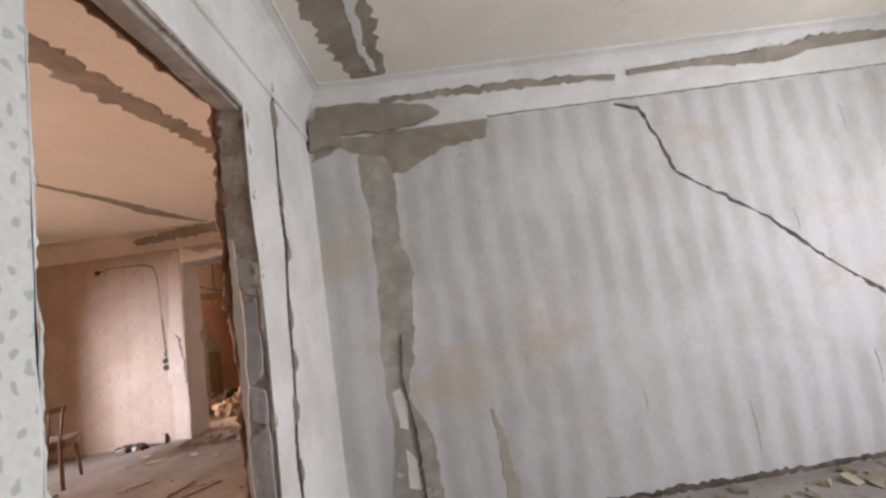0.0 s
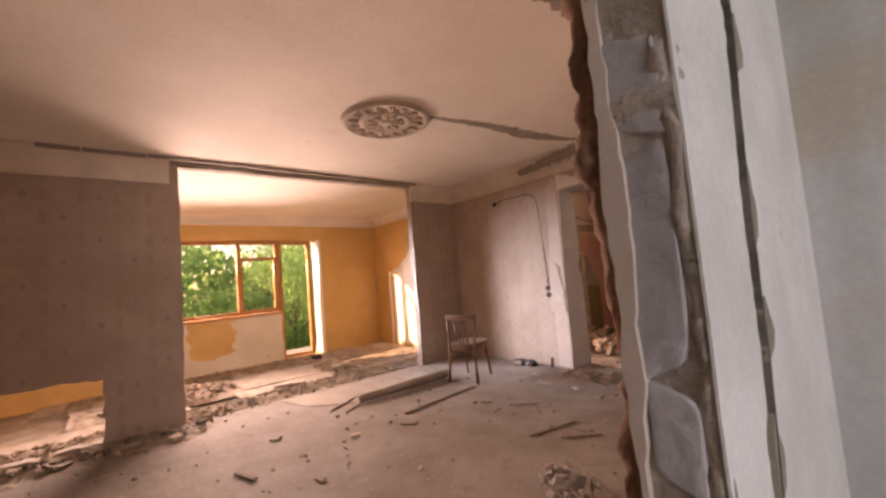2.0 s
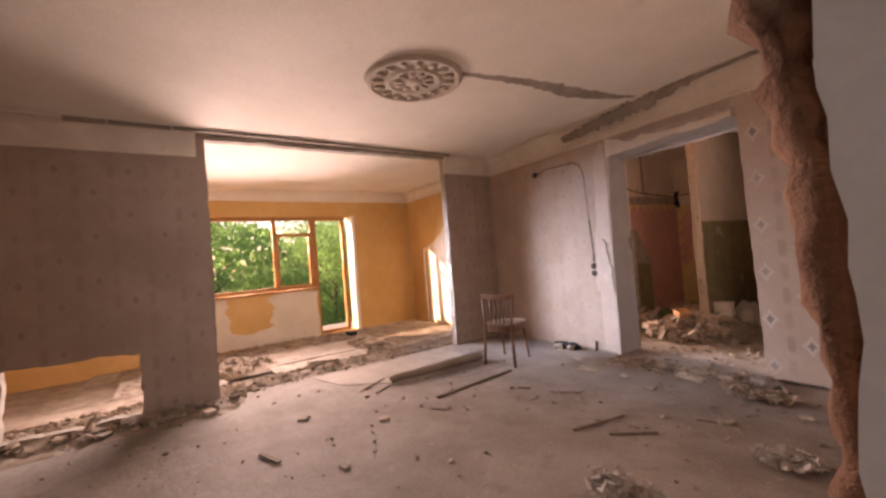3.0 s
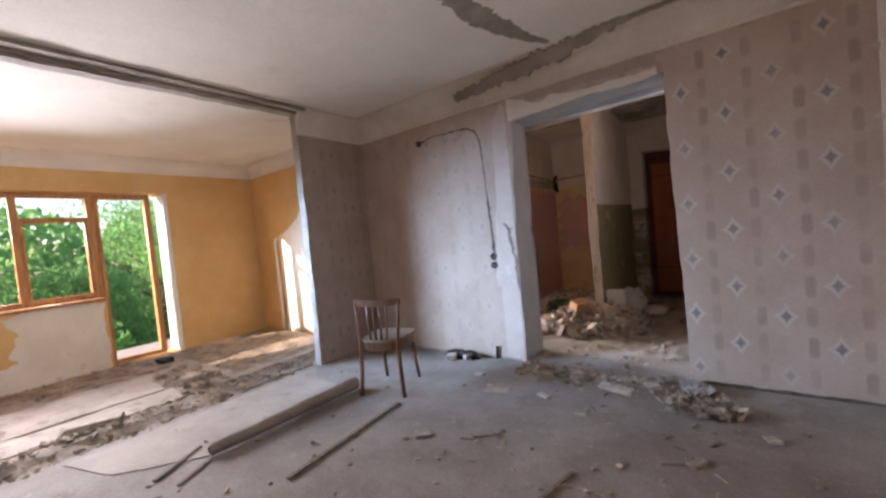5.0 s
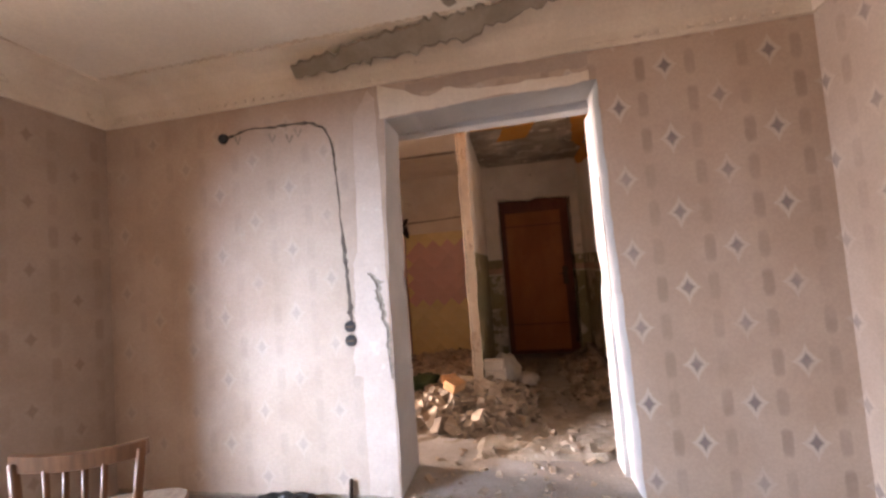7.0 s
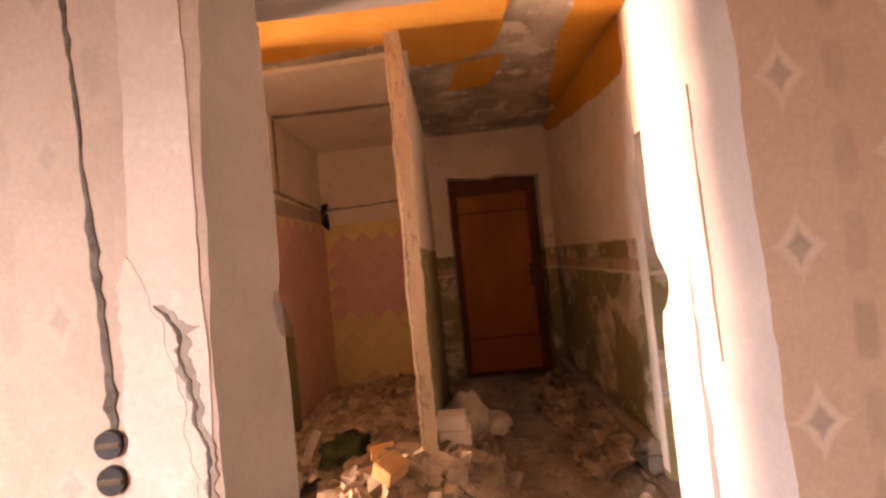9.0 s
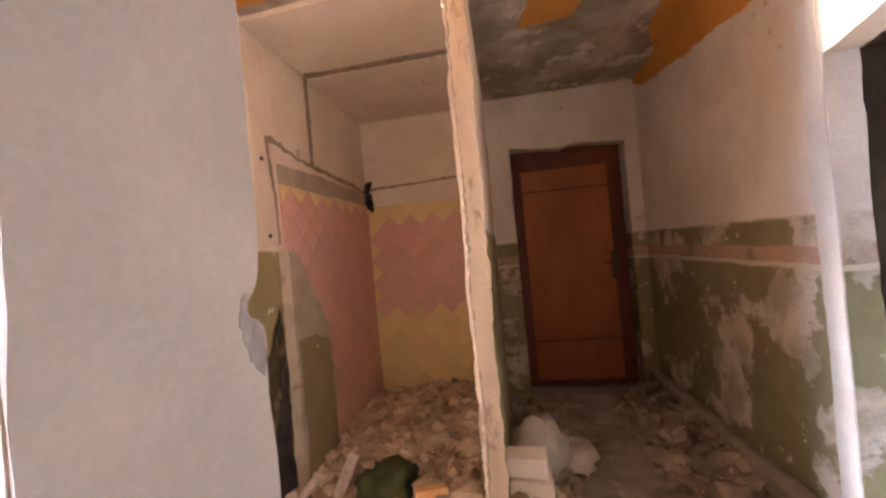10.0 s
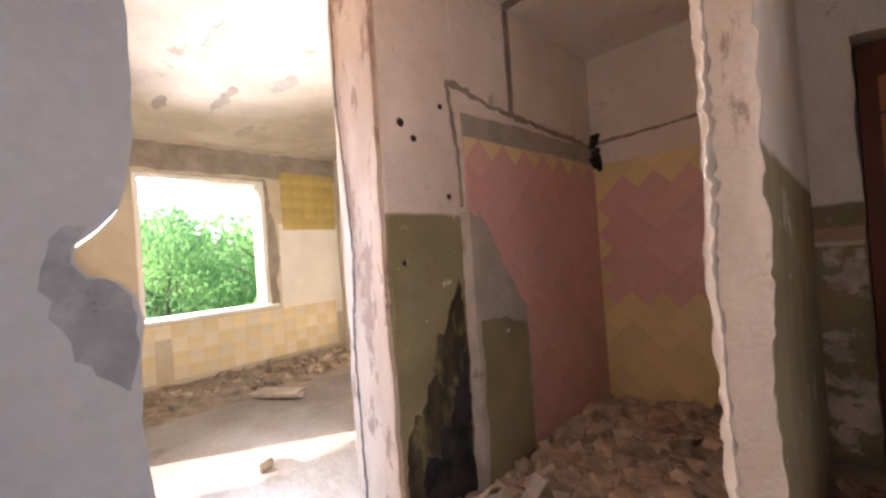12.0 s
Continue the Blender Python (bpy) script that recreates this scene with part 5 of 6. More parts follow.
for k, (x, y, sx, sy, sz, s) in enumerate(((-3.02, 5.54, 0.24, 0.16, 0.02, 20), (-2.18, 5.87, 0.3, 0.12, 0.025, -15), (-3.1, 4.7, 0.12, 0.08, 0.03, 40), (-1.75, 5.75, 0.22, 0.1, 0.04, 70),
                                          (-2.75, 5.95, 0.13, 0.09, 0.05, 10), (-2.5, 5.98, 0.1, 0.08, 0.05, 60), (-1.95, 6.0, 0.12, 0.1, 0.05, 35), (-3.4, 3.4, 0.1, 0.06, 0.03, 80), (-2.9, 2.9, 0.08, 0.05, 0.025, 15),
                                          (-3.9, 2.9, 0.1, 0.07, 0.03, 50), (-4.7, 2.25, 0.16, 0.1, 0.07, 15), (-4.85, 1.95, 0.2, 0.09, 0.05, 80), (-4.8, 1.5, 0.14, 0.1, 0.05, 35), (-2.3, 5.4, 0.09, 0.07, 0.02, 5),
                                          (-1.3, 5.5, 0.08, 0.06, 0.03, 25), (-1.62, 5.1, 0.13, 0.04, 0.03, 55), (-2.62, 5.55, 0.12, 0.05, 0.02, -30), (-3.3, 5.75, 0.11, 0.06, 0.025, 12))):
    scrap("plaster_piece", x, y, sx * 0.85, sy, sz * 0.55, M["piece"], "broken piece of pale plaster on the dusty floor", "plaster piece", s, seed=200 + k)


def crumple(x, y, sx, sy, sz, seed, mat, label):
    r = random.Random(seed)
    b = bmesh.new()
    for _ in range(170):
        a, d = r.uniform(0, 6.3), r.random() ** 0.6
        lump(b, (math.cos(a) * d * sx, math.sin(a) * d * sy, 0.02 + (1 - d) * sz * r.random()), 0.015 + 0.06 * r.random() ** 2, 0.012 + 0.04 * r.random() ** 2, r.uniform(0.002, 0.01), r, 0.45, (r.uniform(-0.9, 0.9), r.uniform(-0.9, 0.9), r.uniform(0, 6.3)))
    low = min(v.co.z for v in b.verts)
    ob = link("torn_paper_heap", b, mat)
    ob.matrix_world = pose(x, y, -low)
    return tagged(ob, label, "paper heap", kind="stuff")


crumple(-1.60, 3.86, 0.20, 0.16, 0.13, 301, M["paper_scrap"], "small heap of torn pale wallpaper and plaster scraps")
crumple(-1.22, 4.78, 0.15, 0.13, 0.05, 302, M["paper_scrap"], "small heap of torn pale wallpaper and plaster scraps")
crumple(-1.62, 5.74, 0.20, 0.17, 0.004, 303, M["rubble"], "thin scatter of torn paper and splinters")
crumple(-1.68, 6.03, 0.09, 0.10, 0.05, 304, M["paper_scrap"], "torn paper and plaster heaped at the door jamb")
for k, (x, y, a, l) in enumerate(((-2.73, 4.86, 40, 0.16), (-2.66, 4.93, 95, 0.12), (-2.80, 4.78, 10, 0.10), (-1.71, 5.05, 25, 0.14), (-1.64, 5.12, 100, 0.10), (-1.55, 5.34, 60, 0.09), (-2.18, 5.9, 15, 0.2), (-2.41, 6.05, 150, 0.13), (-3.26, 3.83, 35, 0.12), (-3.2, 3.9, 120, 0.08))):
    dx, dy = math.cos(radians(a)) * l / 2, math.sin(radians(a)) * l / 2
    lath(x - dx, y - dy, x + dx, y + dy, 0.011, 0.006, 0.002, "short dark wood splinter on the dusty floor")
# dark rag at the foot of the north wall
b = bmesh.new()
bmesh.ops.create_icosphere(b, subdivisions=4, radius=1)
for v in b.verts:
    n = noise.noise(v.co * 2.4 + Vector((1, 5, 0))) * 0.5 + noise.noise(v.co * 6) * 0.25
    v.co = Vector((v.co.x * 0.19, v.co.y * 0.06, max(v.co.z, -0.6) * 0.05)) * (1 + n)
rag_dark = link("dark_rag", b, M["black"], True)
rag_dark.matrix_world = pose(-3.72, 6.10, 0.03)
tagged(rag_dark, "dark crumpled rag with pale scraps by the wall", "rag")
scrap("plaster_piece", -3.78, 6.0, 0.1, 0.07, 0.06, M["piece"], "pale plaster scrap beside the dark rag", "plaster piece", 30, seed=311)
scrap("plaster_piece", -3.62, 6.05, 0.08, 0.06, 0.05, M["piece"], "pale plaster scrap beside the dark rag", "plaster piece", 60, seed=312)
b = bmesh.new()
tube(b, [(-3.36, 6.19, 0.0), (-3.355, 6.195, 0.12)], 0.012, 7)
tagged(link("pipe_stump", b, M["metal"]), "short dark pipe stump at the wall foot", "pipe")

b = bmesh.new()
r = random.Random(401)
for k in range(900):
    x, y = r.uniform(-3.04, -1.66), r.gauss(6.03, 0.12) if k % 4 else r.uniform(6.1, 6.9)
    s = 0.004 + 0.042 * r.random() ** 4
    lump(b, (x, min(y, 6.19) if not -3.0 < x < -1.8 else y, s * 0.2), s * r.uniform(0.9, 1.9), s, s * r.uniform(0.25, 0.6), r)
tagged(link("doorway_rubble", b, M["rubble"]), "broken plaster and splinters strewn across the doorway", "rubble", kind="stuff")
mound("wall_foot_rubble", -5.02, -4.55, 0.4, 2.6, lambda x, y: 0.05 * max(0, 1 - (x + 5.02) / 0.42), 160, (0.01, 0.08), M["rubble"], "broken plaster along the wall foot", 402)
b = bmesh.new()
r = random.Random(403)
for _ in range(1200):
    x, y = r.uniform(-5.0, -0.72), r.uniform(0.8, 6.2)
    s = 0.003 + 0.024 * r.random() ** 6
    lump(b, (x, y, s * 0.2), s * 1.3, s, s * 0.5, r)
for cx, cy, n in ((-2.15, 4.55, 6), (-2.65, 4.8, 5), (-1.65, 5.15, 5), (-1.75, 5.75, 14), (-2.3, 5.5, 5), (-3.1, 3.2, 3), (-1.5, 4.9, 4), (-1.68, 6.05, 16)):
    for _ in range(n):
        lump(b, (cx + r.gauss(0, 0.13), cy + r.gauss(0, 0.13), 0.006), 0.03 + 0.12 * r.random() ** 2.5, r.uniform(0.004, 0.012), r.uniform(0.003, 0.008), r, 0.3, (r.uniform(-0.06, 0.06), r.uniform(-0.1, 0.1), r.uniform(0, 6.3)))
tagged(link("floor_grit", b, M["rubble"]), "loose grit, splinters and crumbs on the dusty floor", "grit", kind="stuff")
b = bmesh.new()
for _ in range(160):
    x, y = r.uniform(0.2, 4.0), 3.27 - r.random() ** 2 * 0.9
    s = 0.012 + 0.06 * r.random() ** 3
    lump(b, (x, y, s * 0.2), s * 1.3, s, s * 0.5, r)
tagged(link("floor_grit", b, M["rubble"]), "plaster crumbs along the bedroom wall foot", "grit", kind="stuff")

# ---- outer room ----
for k, (x0, x1, y0, y1, z1) in enumerate(((-6.02, -5.62, 3.0, 6.2, 0.005), (-7.2, -6.10, 1.4, 6.22, 0.0), (-7.84, -7.24, 1.0, 6.2, -0.012), (-6.0, -5.5, 0.2, 2.5, 0.0), (-5.5, -5.2, 4.6, 6.2, 0.01))):
    b = plate(rag(rect(x0, x1, y0, y1), 0.02, 0.09, 140 + k), [], "z", -0.052, z1)
    part("screed_strip", b, M["slab"], floor_outer, "pale strip of old floor screed" if k == 0 else "")
mound("floor_rubble", -5.62, -5.06, 0.5, 6.1, lambda x, y: 0.05 + 0.05 * max(0, 1 - ((x + 5.4) / 0.22) ** 2), 2600, (0.004, 0.04), M["clod"], "dirt and broken screed along the removed partition", 404, -0.055, 0.3)
mound("floor_rubble", -6.9, -5.9, 1.4, 3.2, lambda x, y: 0.13 * max(0, 1 - ((x + 6.4) / 0.5) ** 2 - ((y - 2.4) / 0.75) ** 2), 1500, (0.005, 0.05), M["clod"], "heap of dirt and broken screed", 405, 0.0, 0.3)
mound("floor_rubble", -6.6, -5.6, 4.2, 4.7, lambda x, y: 0.04 * max(0, 1 - ((y - 4.45) / 0.25) ** 2), 160, (0.008, 0.07), M["clod"], "dirt and broken screed", 406, 0.0, 0.3)
mound("floor_rubble", -7.75, -5.7, 4.75, 6.15, lambda x, y: 0.013 + 0.012 * noise.noise((x * 2.2, y * 2.2, 3)), 700, (0.004, 0.03), M["clod"], "crumbs of dirt over the old screed", 407, 0.0, 0.3)
mound("floor_rubble", -7.8, -6.9, 1.3, 4.6, lambda x, y: 0.012 + 0.02 * max(0, noise.noise((x * 2, y * 2, 8))), 700, (0.004, 0.035), M["clod"], "crumbs of dirt under the window", 408, 0.0, 0.3)
scrap("plaster_piece", -6.0, 4.42, 0.2, 0.12, 0.08, M["piece"], "broken lump of screed", "screed lump", 20, 0.0, 320)
scrap("plaster_piece", -7.3, 4.6, 0.16, 0.12, 0.07, M["soot"], "dark lump by the balcony doorway", "lump", 20, -0.02, 321)
scrap("plaster_piece", -5.55, 3.55, 0.34, 0.16, 0.06, M["slab"], "broken slab of screed", "screed lump", 70, 0.02, 322)


def bar(b, y0, y1, z0, z1, x0=-8.02, x1=-7.95):
    box(b, x0, x1, y0, y1, z0, z1, 0.006)


win = tagged(new("window_living"), "weathered orange wooden window frame with the panes gone", "window", kind="structure")
for y0, y1, z0, z1, nm in ((1.85, 1.91, 0.9, 2.23, "jamb"), (3.50, 3.57, 0.9, 2.23, "mullion"), (4.16, 4.24, 0.9, 2.23, "mullion"), (1.91, 3.50, 0.9, 0.96, "bottom_rail"), (1.91, 3.50, 2.17, 2.23, "top_rail"),
                           (3.57, 4.16, 0.9, 0.97, "bottom_rail"), (3.57, 4.16, 2.17, 2.23, "top_rail"), (3.57, 4.16, 1.87, 1.93, "transom"), (3.572, 3.60, 0.97, 1.87, "sash_stile"), (4.13, 4.158, 0.97, 1.87, "sash_stile")):
    b = bmesh.new()
    bar(b, y0, y1, z0, z1)
    part(nm, b, M["frame_wood"], win)
b = bmesh.new()
box(b, -8.0, -7.80, 1.83, 4.22, 0.86, 0.895, 0.008)
part("window_sill", b, M["frame_wood"], win, "weathered wooden sill")
door_b = tagged(new("door_balcony"), "weathered wooden balcony door frame, door gone", "door", kind="structure")
for y0, y1, z0, z1, nm in ((4.245, 4.285, 0.0, 2.23, "jamb"), (4.78, 4.85, 0.0, 2.23, "jamb"), (4.285, 4.78, 2.16, 2.23, "head"), (4.285, 4.78, 0.0, 0.05, "threshold")):
    b = bmesh.new()
    bar(b, y0, y1, z0, z1, -8.03, -7.95)
    part(nm, b, M["frame_wood"], door_b)
b = bmesh.new()
tube(b, [(-7.24, 6.235, -0.05), (-7.24, 6.235, 1.42), (-7.24, 6.265, 1.48)], 0.02, 10)
tagged(link("white_pipe", b, M["white_paint"], True), "white-painted heating pipe along the sunlit wall", "pipe")
# balcony outside
bal = tagged(new("balcony"), "grey concrete balcony slab with a low parapet", "balcony", kind="structure")
b = bmesh.new()
box(b, -9.3, -8.2, 1.2, 5.8, -0.2, -0.06)
part("balcony_slab", b, M["concrete"], bal)

# ---- hall things ----
door = thing("entrance_door", pose(-1.96, 9.66, 0.04), "closed red-brown painted door with a lower panel joint", "door")
b = bmesh.new()
box(b, -0.48, 0.48, -0.02, 0.03, 0.0, 2.19, 0.004)
part("leaf", b, M["door_edge"], door, "dark red-brown door leaf")
for x0, x1, z0, z1, nm in ((-0.405, 0.36, 0.42, 1.80, "upper_panel"), (-0.405, 0.36, 0.05, 0.405, "lower_panel"), (-0.405, 0.36, 1.815, 2.0, "top_panel")):
    b = bmesh.new()
    box(b, x0, x1, -0.026, -0.018, z0, z1, 0.003)
    part(nm, b, M["red_door"], door)
b = bmesh.new()
box(b, 0.33, 0.40, -0.032, -0.02, 0.95, 1.2, 0.004)
lock = part("lock_plate", b, M["metal"], door, "dark rusty lock plate")
b = bmesh.new()
bmesh.ops.create_cone(b, cap_ends=True, segments=12, radius1=0.011, radius2=0.009, depth=0.006, matrix=Matrix.Translation((0.365, -0.035, 1.0)) @ Matrix.Rotation(radians(90), 4, "X"))
part("keyhole", b, M["black"], lock, "black keyhole")
b = bmesh.new()
tube(b, [(0.365, -0.03, 1.1), (0.365, -0.075, 1.1), (0.27, -0.08, 1.1)], 0.009, 8)
part("handle", b, M["metal"], lock, "dark metal handle", True)

mound("bath_rubble", -3.84, -2.73, 7.75, 9.5, lambda x, y: 0.10 + 0.05 * max(0, (x + 3.6)) + 0.05 * noise.noise((x * 2, y * 2, 3)), 2300, (0.015, 0.12), M["bath_rubble"], "thick bed of broken plaster and tile over the bathroom floor", 410, grid=0.06)
mound("hall_rubble", -3.6, -2.2, 6.9, 7.95, lambda x, y: 0.26 * max(0, 1 - ((x + 2.78) / 0.6) ** 2 - ((y - 7.55) / 0.52) ** 2), 1500, (0.012, 0.13), M["rubble"], "heap of broken brick and plaster against the partition end", 411, grid=0.06, flat=0.7)
mound("hall_rubble", -2.62, -2.2, 7.4, 9.2, lambda x, y: 0.10 * max(0, 1 - (x + 2.62) / 0.42), 200, (0.02, 0.12), M["rubble"], "broken plaster along the partition foot", 412, grid=0.06, flat=0.7)
mound("hall_rubble", -1.85, -1.36, 7.6, 9.4, lambda x, y: 0.16 * max(0, (x + 1.85) / 0.48), 420, (0.015, 0.11), M["rubble"], "broken plaster piled along the hall wall", 413, grid=0.06, flat=0.7)
mound("hall_dust", -2.7, -1.4, 6.66, 9.5, lambda x, y: 0.02 + 0.012 * noise.noise((x * 3, y * 3, 1)), 260, (0.01, 0.06), M["dirt"], "trodden dust and crumbs on the hall floor", 414, grid=0.08)
mound("store_rubble", -1.3, -0.3, 6.7, 8.4, lambda x, y: 0.10, 160, (0.03, 0.16), M["rubble"], "rubble on the dark side room floor", 415, grid=0.1)
mound("pier_rubble", -4.15, -3.5, 6.7, 7.9, lambda x, y: 0.06 + 0.06 * max(0, 1 - abs(y - 7.6) / 0.5), 220, (0.02, 0.12), M["rubble"], "broken plaster at the wall end", 416, grid=0.08)
b = bmesh.new()
box(b, -1.44, -1.352, 7.62, 9.5, 0.0, 0.2, 0.02)
for v in b.verts:
    v.co += Vector((rng.uniform(-0.012, 0.012), 0, rng.uniform(-0.02, 0.02)))
part("ledge", b, M["screed"], hall_e, "brown plinth ledge along the wall foot")


def brick(x, y, z, spin, tilt, mat, label, sx=0.25, sy=0.12, sz=0.085, seed=0):
    r = random.Random(seed)
    b = bmesh.new()
    box(b, -sx / 2, sx / 2, -sy / 2, sy / 2, 0, sz, 0.009)
    for v in b.verts:
        v.co += Vector((r.uniform(-0.004, 0.004), r.uniform(-0.004, 0.004), r.uniform(-0.003, 0.003)))
    ob = link("brick", b, mat)
    ob.matrix_world = pose(x, y, z, tilt, 0, spin)
    return tagged(ob, label, "brick", "bricks by the partition")


W = "whitish silicate brick in the rubble beside the partition end"
for k, (x, y, spin, tilt) in enumerate(((-2.55, 7.68, 6, 2), (-2.575, 7.70, -7, -1), (-2.55, 7.69, 4, 2), (-2.565, 7.70, -5, -2))):
    brick(x, y, 0.085 + k * 0.088, spin, tilt, M["white_brick"], W, 0.19, 0.13, 0.086, seed=k + 1)
brick(-2.42, 7.50, 0.04, 35, 0, M["white_brick"], W, seed=5)
brick(-2.90, 7.35, 0.28, 60, 20, M["orange_brick"], "broken orange brick on the rubble heap", 0.16, 0.12, 0.08, 6)
brick(-2.98, 7.58, 0.26, 20, -18, M["orange_brick"], "broken orange brick on the rubble heap", 0.14, 0.11, 0.08, 7)
brick(-3.25, 7.2, 0.12, 75, 10, M["white_brick"], "chipped pale brick on the rubble heap", 0.15, 0.1, 0.07, 8)
b = bmesh.new()
bmesh.ops.create_icosphere(b, subdivisions=3, radius=1)
for v in b.verts:
    n = noise.noise(v.co * 2.2) * 0.18 + noise.noise(v.co * 6) * 0.06
    v.co = Vector((v.co.x * 0.16, v.co.y * 0.15, max(v.co.z, -0.6) * 0.21)) * (1 + n * 1.5)
sack = link("dusty_sack", b, M["bag"], True)
sack.matrix_world = pose(-2.48, 8.2, 0.17)
tagged(sack, "dusty whitish sack slumped beside the partition", "sack")
b = bmesh.new()
bmesh.ops.create_icosphere(b, subdivisions=3, radius=1)
for v in b.verts:
    n = noise.noise(v.co * 1.9 + Vector((3, 1, 0))) * 0.25 + noise.noise(v.co * 6) * 0.08
    v.co = Vector((v.co.x * 0.17, v.co.y * 0.2, max(v.co.z, -0.6) * 0.06)) * (1 + n * 1.6)
sack = link("dusty_sack", b, M["bag"], True)
sack.matrix_world = pose(-2.3, 8.42, 0.05)
tagged(sack, "flattened dusty sheet of plastic on the hall floor", "plastic sheet")
b = bmesh.new()
bmesh.ops.create_icosphere(b, subdivisions=3, radius=1)
for v in b.verts:
    n = noise.noise(v.co * 2.6 + Vector((7, 1, 0))) * 0.6 + noise.noise(v.co * 6) * 0.4
    v.co = Vector((v.co.x * 0.16, v.co.y * 0.18, max(v.co.z, -0.5) * 0.085)) * (1 + n)
rag_ob = link("green_rag", b, M["green_rag"], True)
rag_ob.matrix_world = pose(-3.28, 7.86, 0.19)
tagged(rag_ob, "dark green crumpled cloth on the rubble", "cloth")
for k, (x, y, z, s) in enumerate(((-3.7, 7.72, 0.2, 30), (-3.55, 7.9, 0.16, 80), (-3.66, 7.60, 0.14, 130))):
    b = bmesh.new()
    lump(b, (0, 0, 0), 0.28, 0.05, 0.02, random.Random(330 + k), 0.35, (0, 0, 0))
    ob = link("tile_shard", b, M["paper_scrap"])
    ob.matrix_world = pose(x, y, z, 20, -38, s)
    tagged(ob, "long pale shard leaning on the rubble", "shard")

# ---- kitchen ----
kw = tagged(new("window_kitchen"), "empty kitchen window opening with a white-painted lining", "window", kind="structure")
for y0, y1, z0, z1, nm in ((7.1, 7.15, 0.78, 2.35, "lining"), (8.36, 8.42, 0.78, 2.35, "lining"), (7.15, 8.36, 2.29, 2.35, "lining")):
    b = bmesh.new()
    box(b, -7.9, -7.62, y0, y1, z0, z1, 0.006)
    part(nm, b, M["white_paint"], kw)
b = bmesh.new()
box(b, -7.93, -7.55, 7.05, 8.5, 0.745, 0.785, 0.008)
part("window_sill", b, M["white_paint"], kw)
patch("broken_reveal", [(8.42, 0.75), (8.52, 0.78), (8.50, 1.1), (8.55, 1.3), (8.52, 1.75), (8.46, 2.0), (8.44, 2.36), (8.42, 2.36)], "x", -7.6, 0.006, M["screed"], kit_w, "broken plaster beside the window", 0.015, 0.05, 150)
# The white puts light bounced into this corner into the wall's colour.
patch("whitewash_coat", [(8.55, 0.6), (9.4, 0.55), (9.4, 1.78), (8.56, 1.8)], "x", -7.6, 0.004, M["white_paint"], kit_w, "kitchen wall coloured white for light bounced into the corner", 0.01, 0.08, 151)
patch("grey_head", [(6.7, 2.38), (9.4, 2.40), (9.4, 2.70), (6.7, 2.68)], "x", -7.6, 0.004, M["screed"], kit_w, "stained band over the window", 0.015, 0.07, 152)
mound("kitchen_rubble", -7.55, -6.6, 6.8, 9.3, lambda x, y: 0.10 * max(0, 1 - (x + 7.55) / 0.9), 260, (0.015, 0.09), M["rubble"], "broken plaster along the kitchen wall", 417, grid=0.1)
scrap("plaster_piece", -6.4, 8.0, 0.5, 0.22, 0.03, M["piece"], "large broken board on the kitchen floor", "board", 35, 0.03, 340)
scrap("plaster_piece", -5.2, 7.4, 0.14, 0.1, 0.06, M["piece"], "pale lump on the sunlit kitchen floor", "lump", 10, 0.0, 341)

# ---- outside ----
g = bmesh.new()
bmesh.ops.create_grid(g, x_segments=2, y_segments=2, size=900, matrix=Matrix.Translation((0, 0, -3.6)))
setting("ground", g, M["grass"], "grassy ground", "ground")
b = bmesh.new()
box(b, -19, -13.0, -60, 70, -3.6, -3.57)
setting("road", b, M["asphalt"], "grey asphalt road", "road")


def tree(x, y, h, w, seed):
    r = random.Random(seed)
    t = thing("tree", pose(x, y, -3.6), "leafy green deciduous tree beyond the road", "tree", "trees outside")
    b = bmesh.new()
    tube(b, [(0, 0, 0), (r.uniform(-0.2, 0.2), r.uniform(-0.2, 0.2), h * 0.35), (r.uniform(-0.4, 0.4), r.uniform(-0.4, 0.4), h * 0.8)], 0.16, 7, 0.05)
    for _ in range(6):
        a, z0 = r.uniform(0, 6.3), h * r.uniform(0.25, 0.6)
        tube(b, [(0, 0, z0), (math.cos(a) * w * 0.4, math.sin(a) * w * 0.4, z0 + h * 0.14), (math.cos(a) * w * 0.75, math.sin(a) * w * 0.75, z0 + h * 0.22)], 0.06, 5, 0.02)
    part("trunk", b, M["bark"], t)
    verts, faces = [], []
    clumps = [(r.uniform(-0.8, 0.8) * w, r.uniform(-0.8, 0.8) * w, h * r.uniform(0.15, 0.95), r.uniform(0.3, 0.55) * w) for _ in range(22)]
    for cx, cy, cz, cr in clumps:
        shrink = 1.1 - 0.6 * abs(cz / h - 0.5)
        for _ in range(330):
            d = Vector((r.gauss(0, 1), r.gauss(0, 1), r.gauss(0, 0.8))).normalized() * cr * r.random() ** 0.4
            p = Vector((cx * shrink, cy * shrink, cz)) + d
            s = r.uniform(0.06, 0.14)
            m = Euler((r.uniform(0, 6), r.uniform(0, 6), r.uniform(0, 6))).to_matrix()
            k = len(verts)
            verts += [tuple(p + m @ Vector(q) * s) for q in ((-1, 0, 0), (0, -0.5, 0.1), (1, 0, 0), (0, 0.5, 0.1))]
            faces.append((k, k + 1, k + 2, k + 3))
    me = bpy.data.meshes.new("crown")
    me.from_pydata(verts, [], faces)
    me.materials.append(M["leaf"])
    ob = new("crown", me)
    ob.parent = t


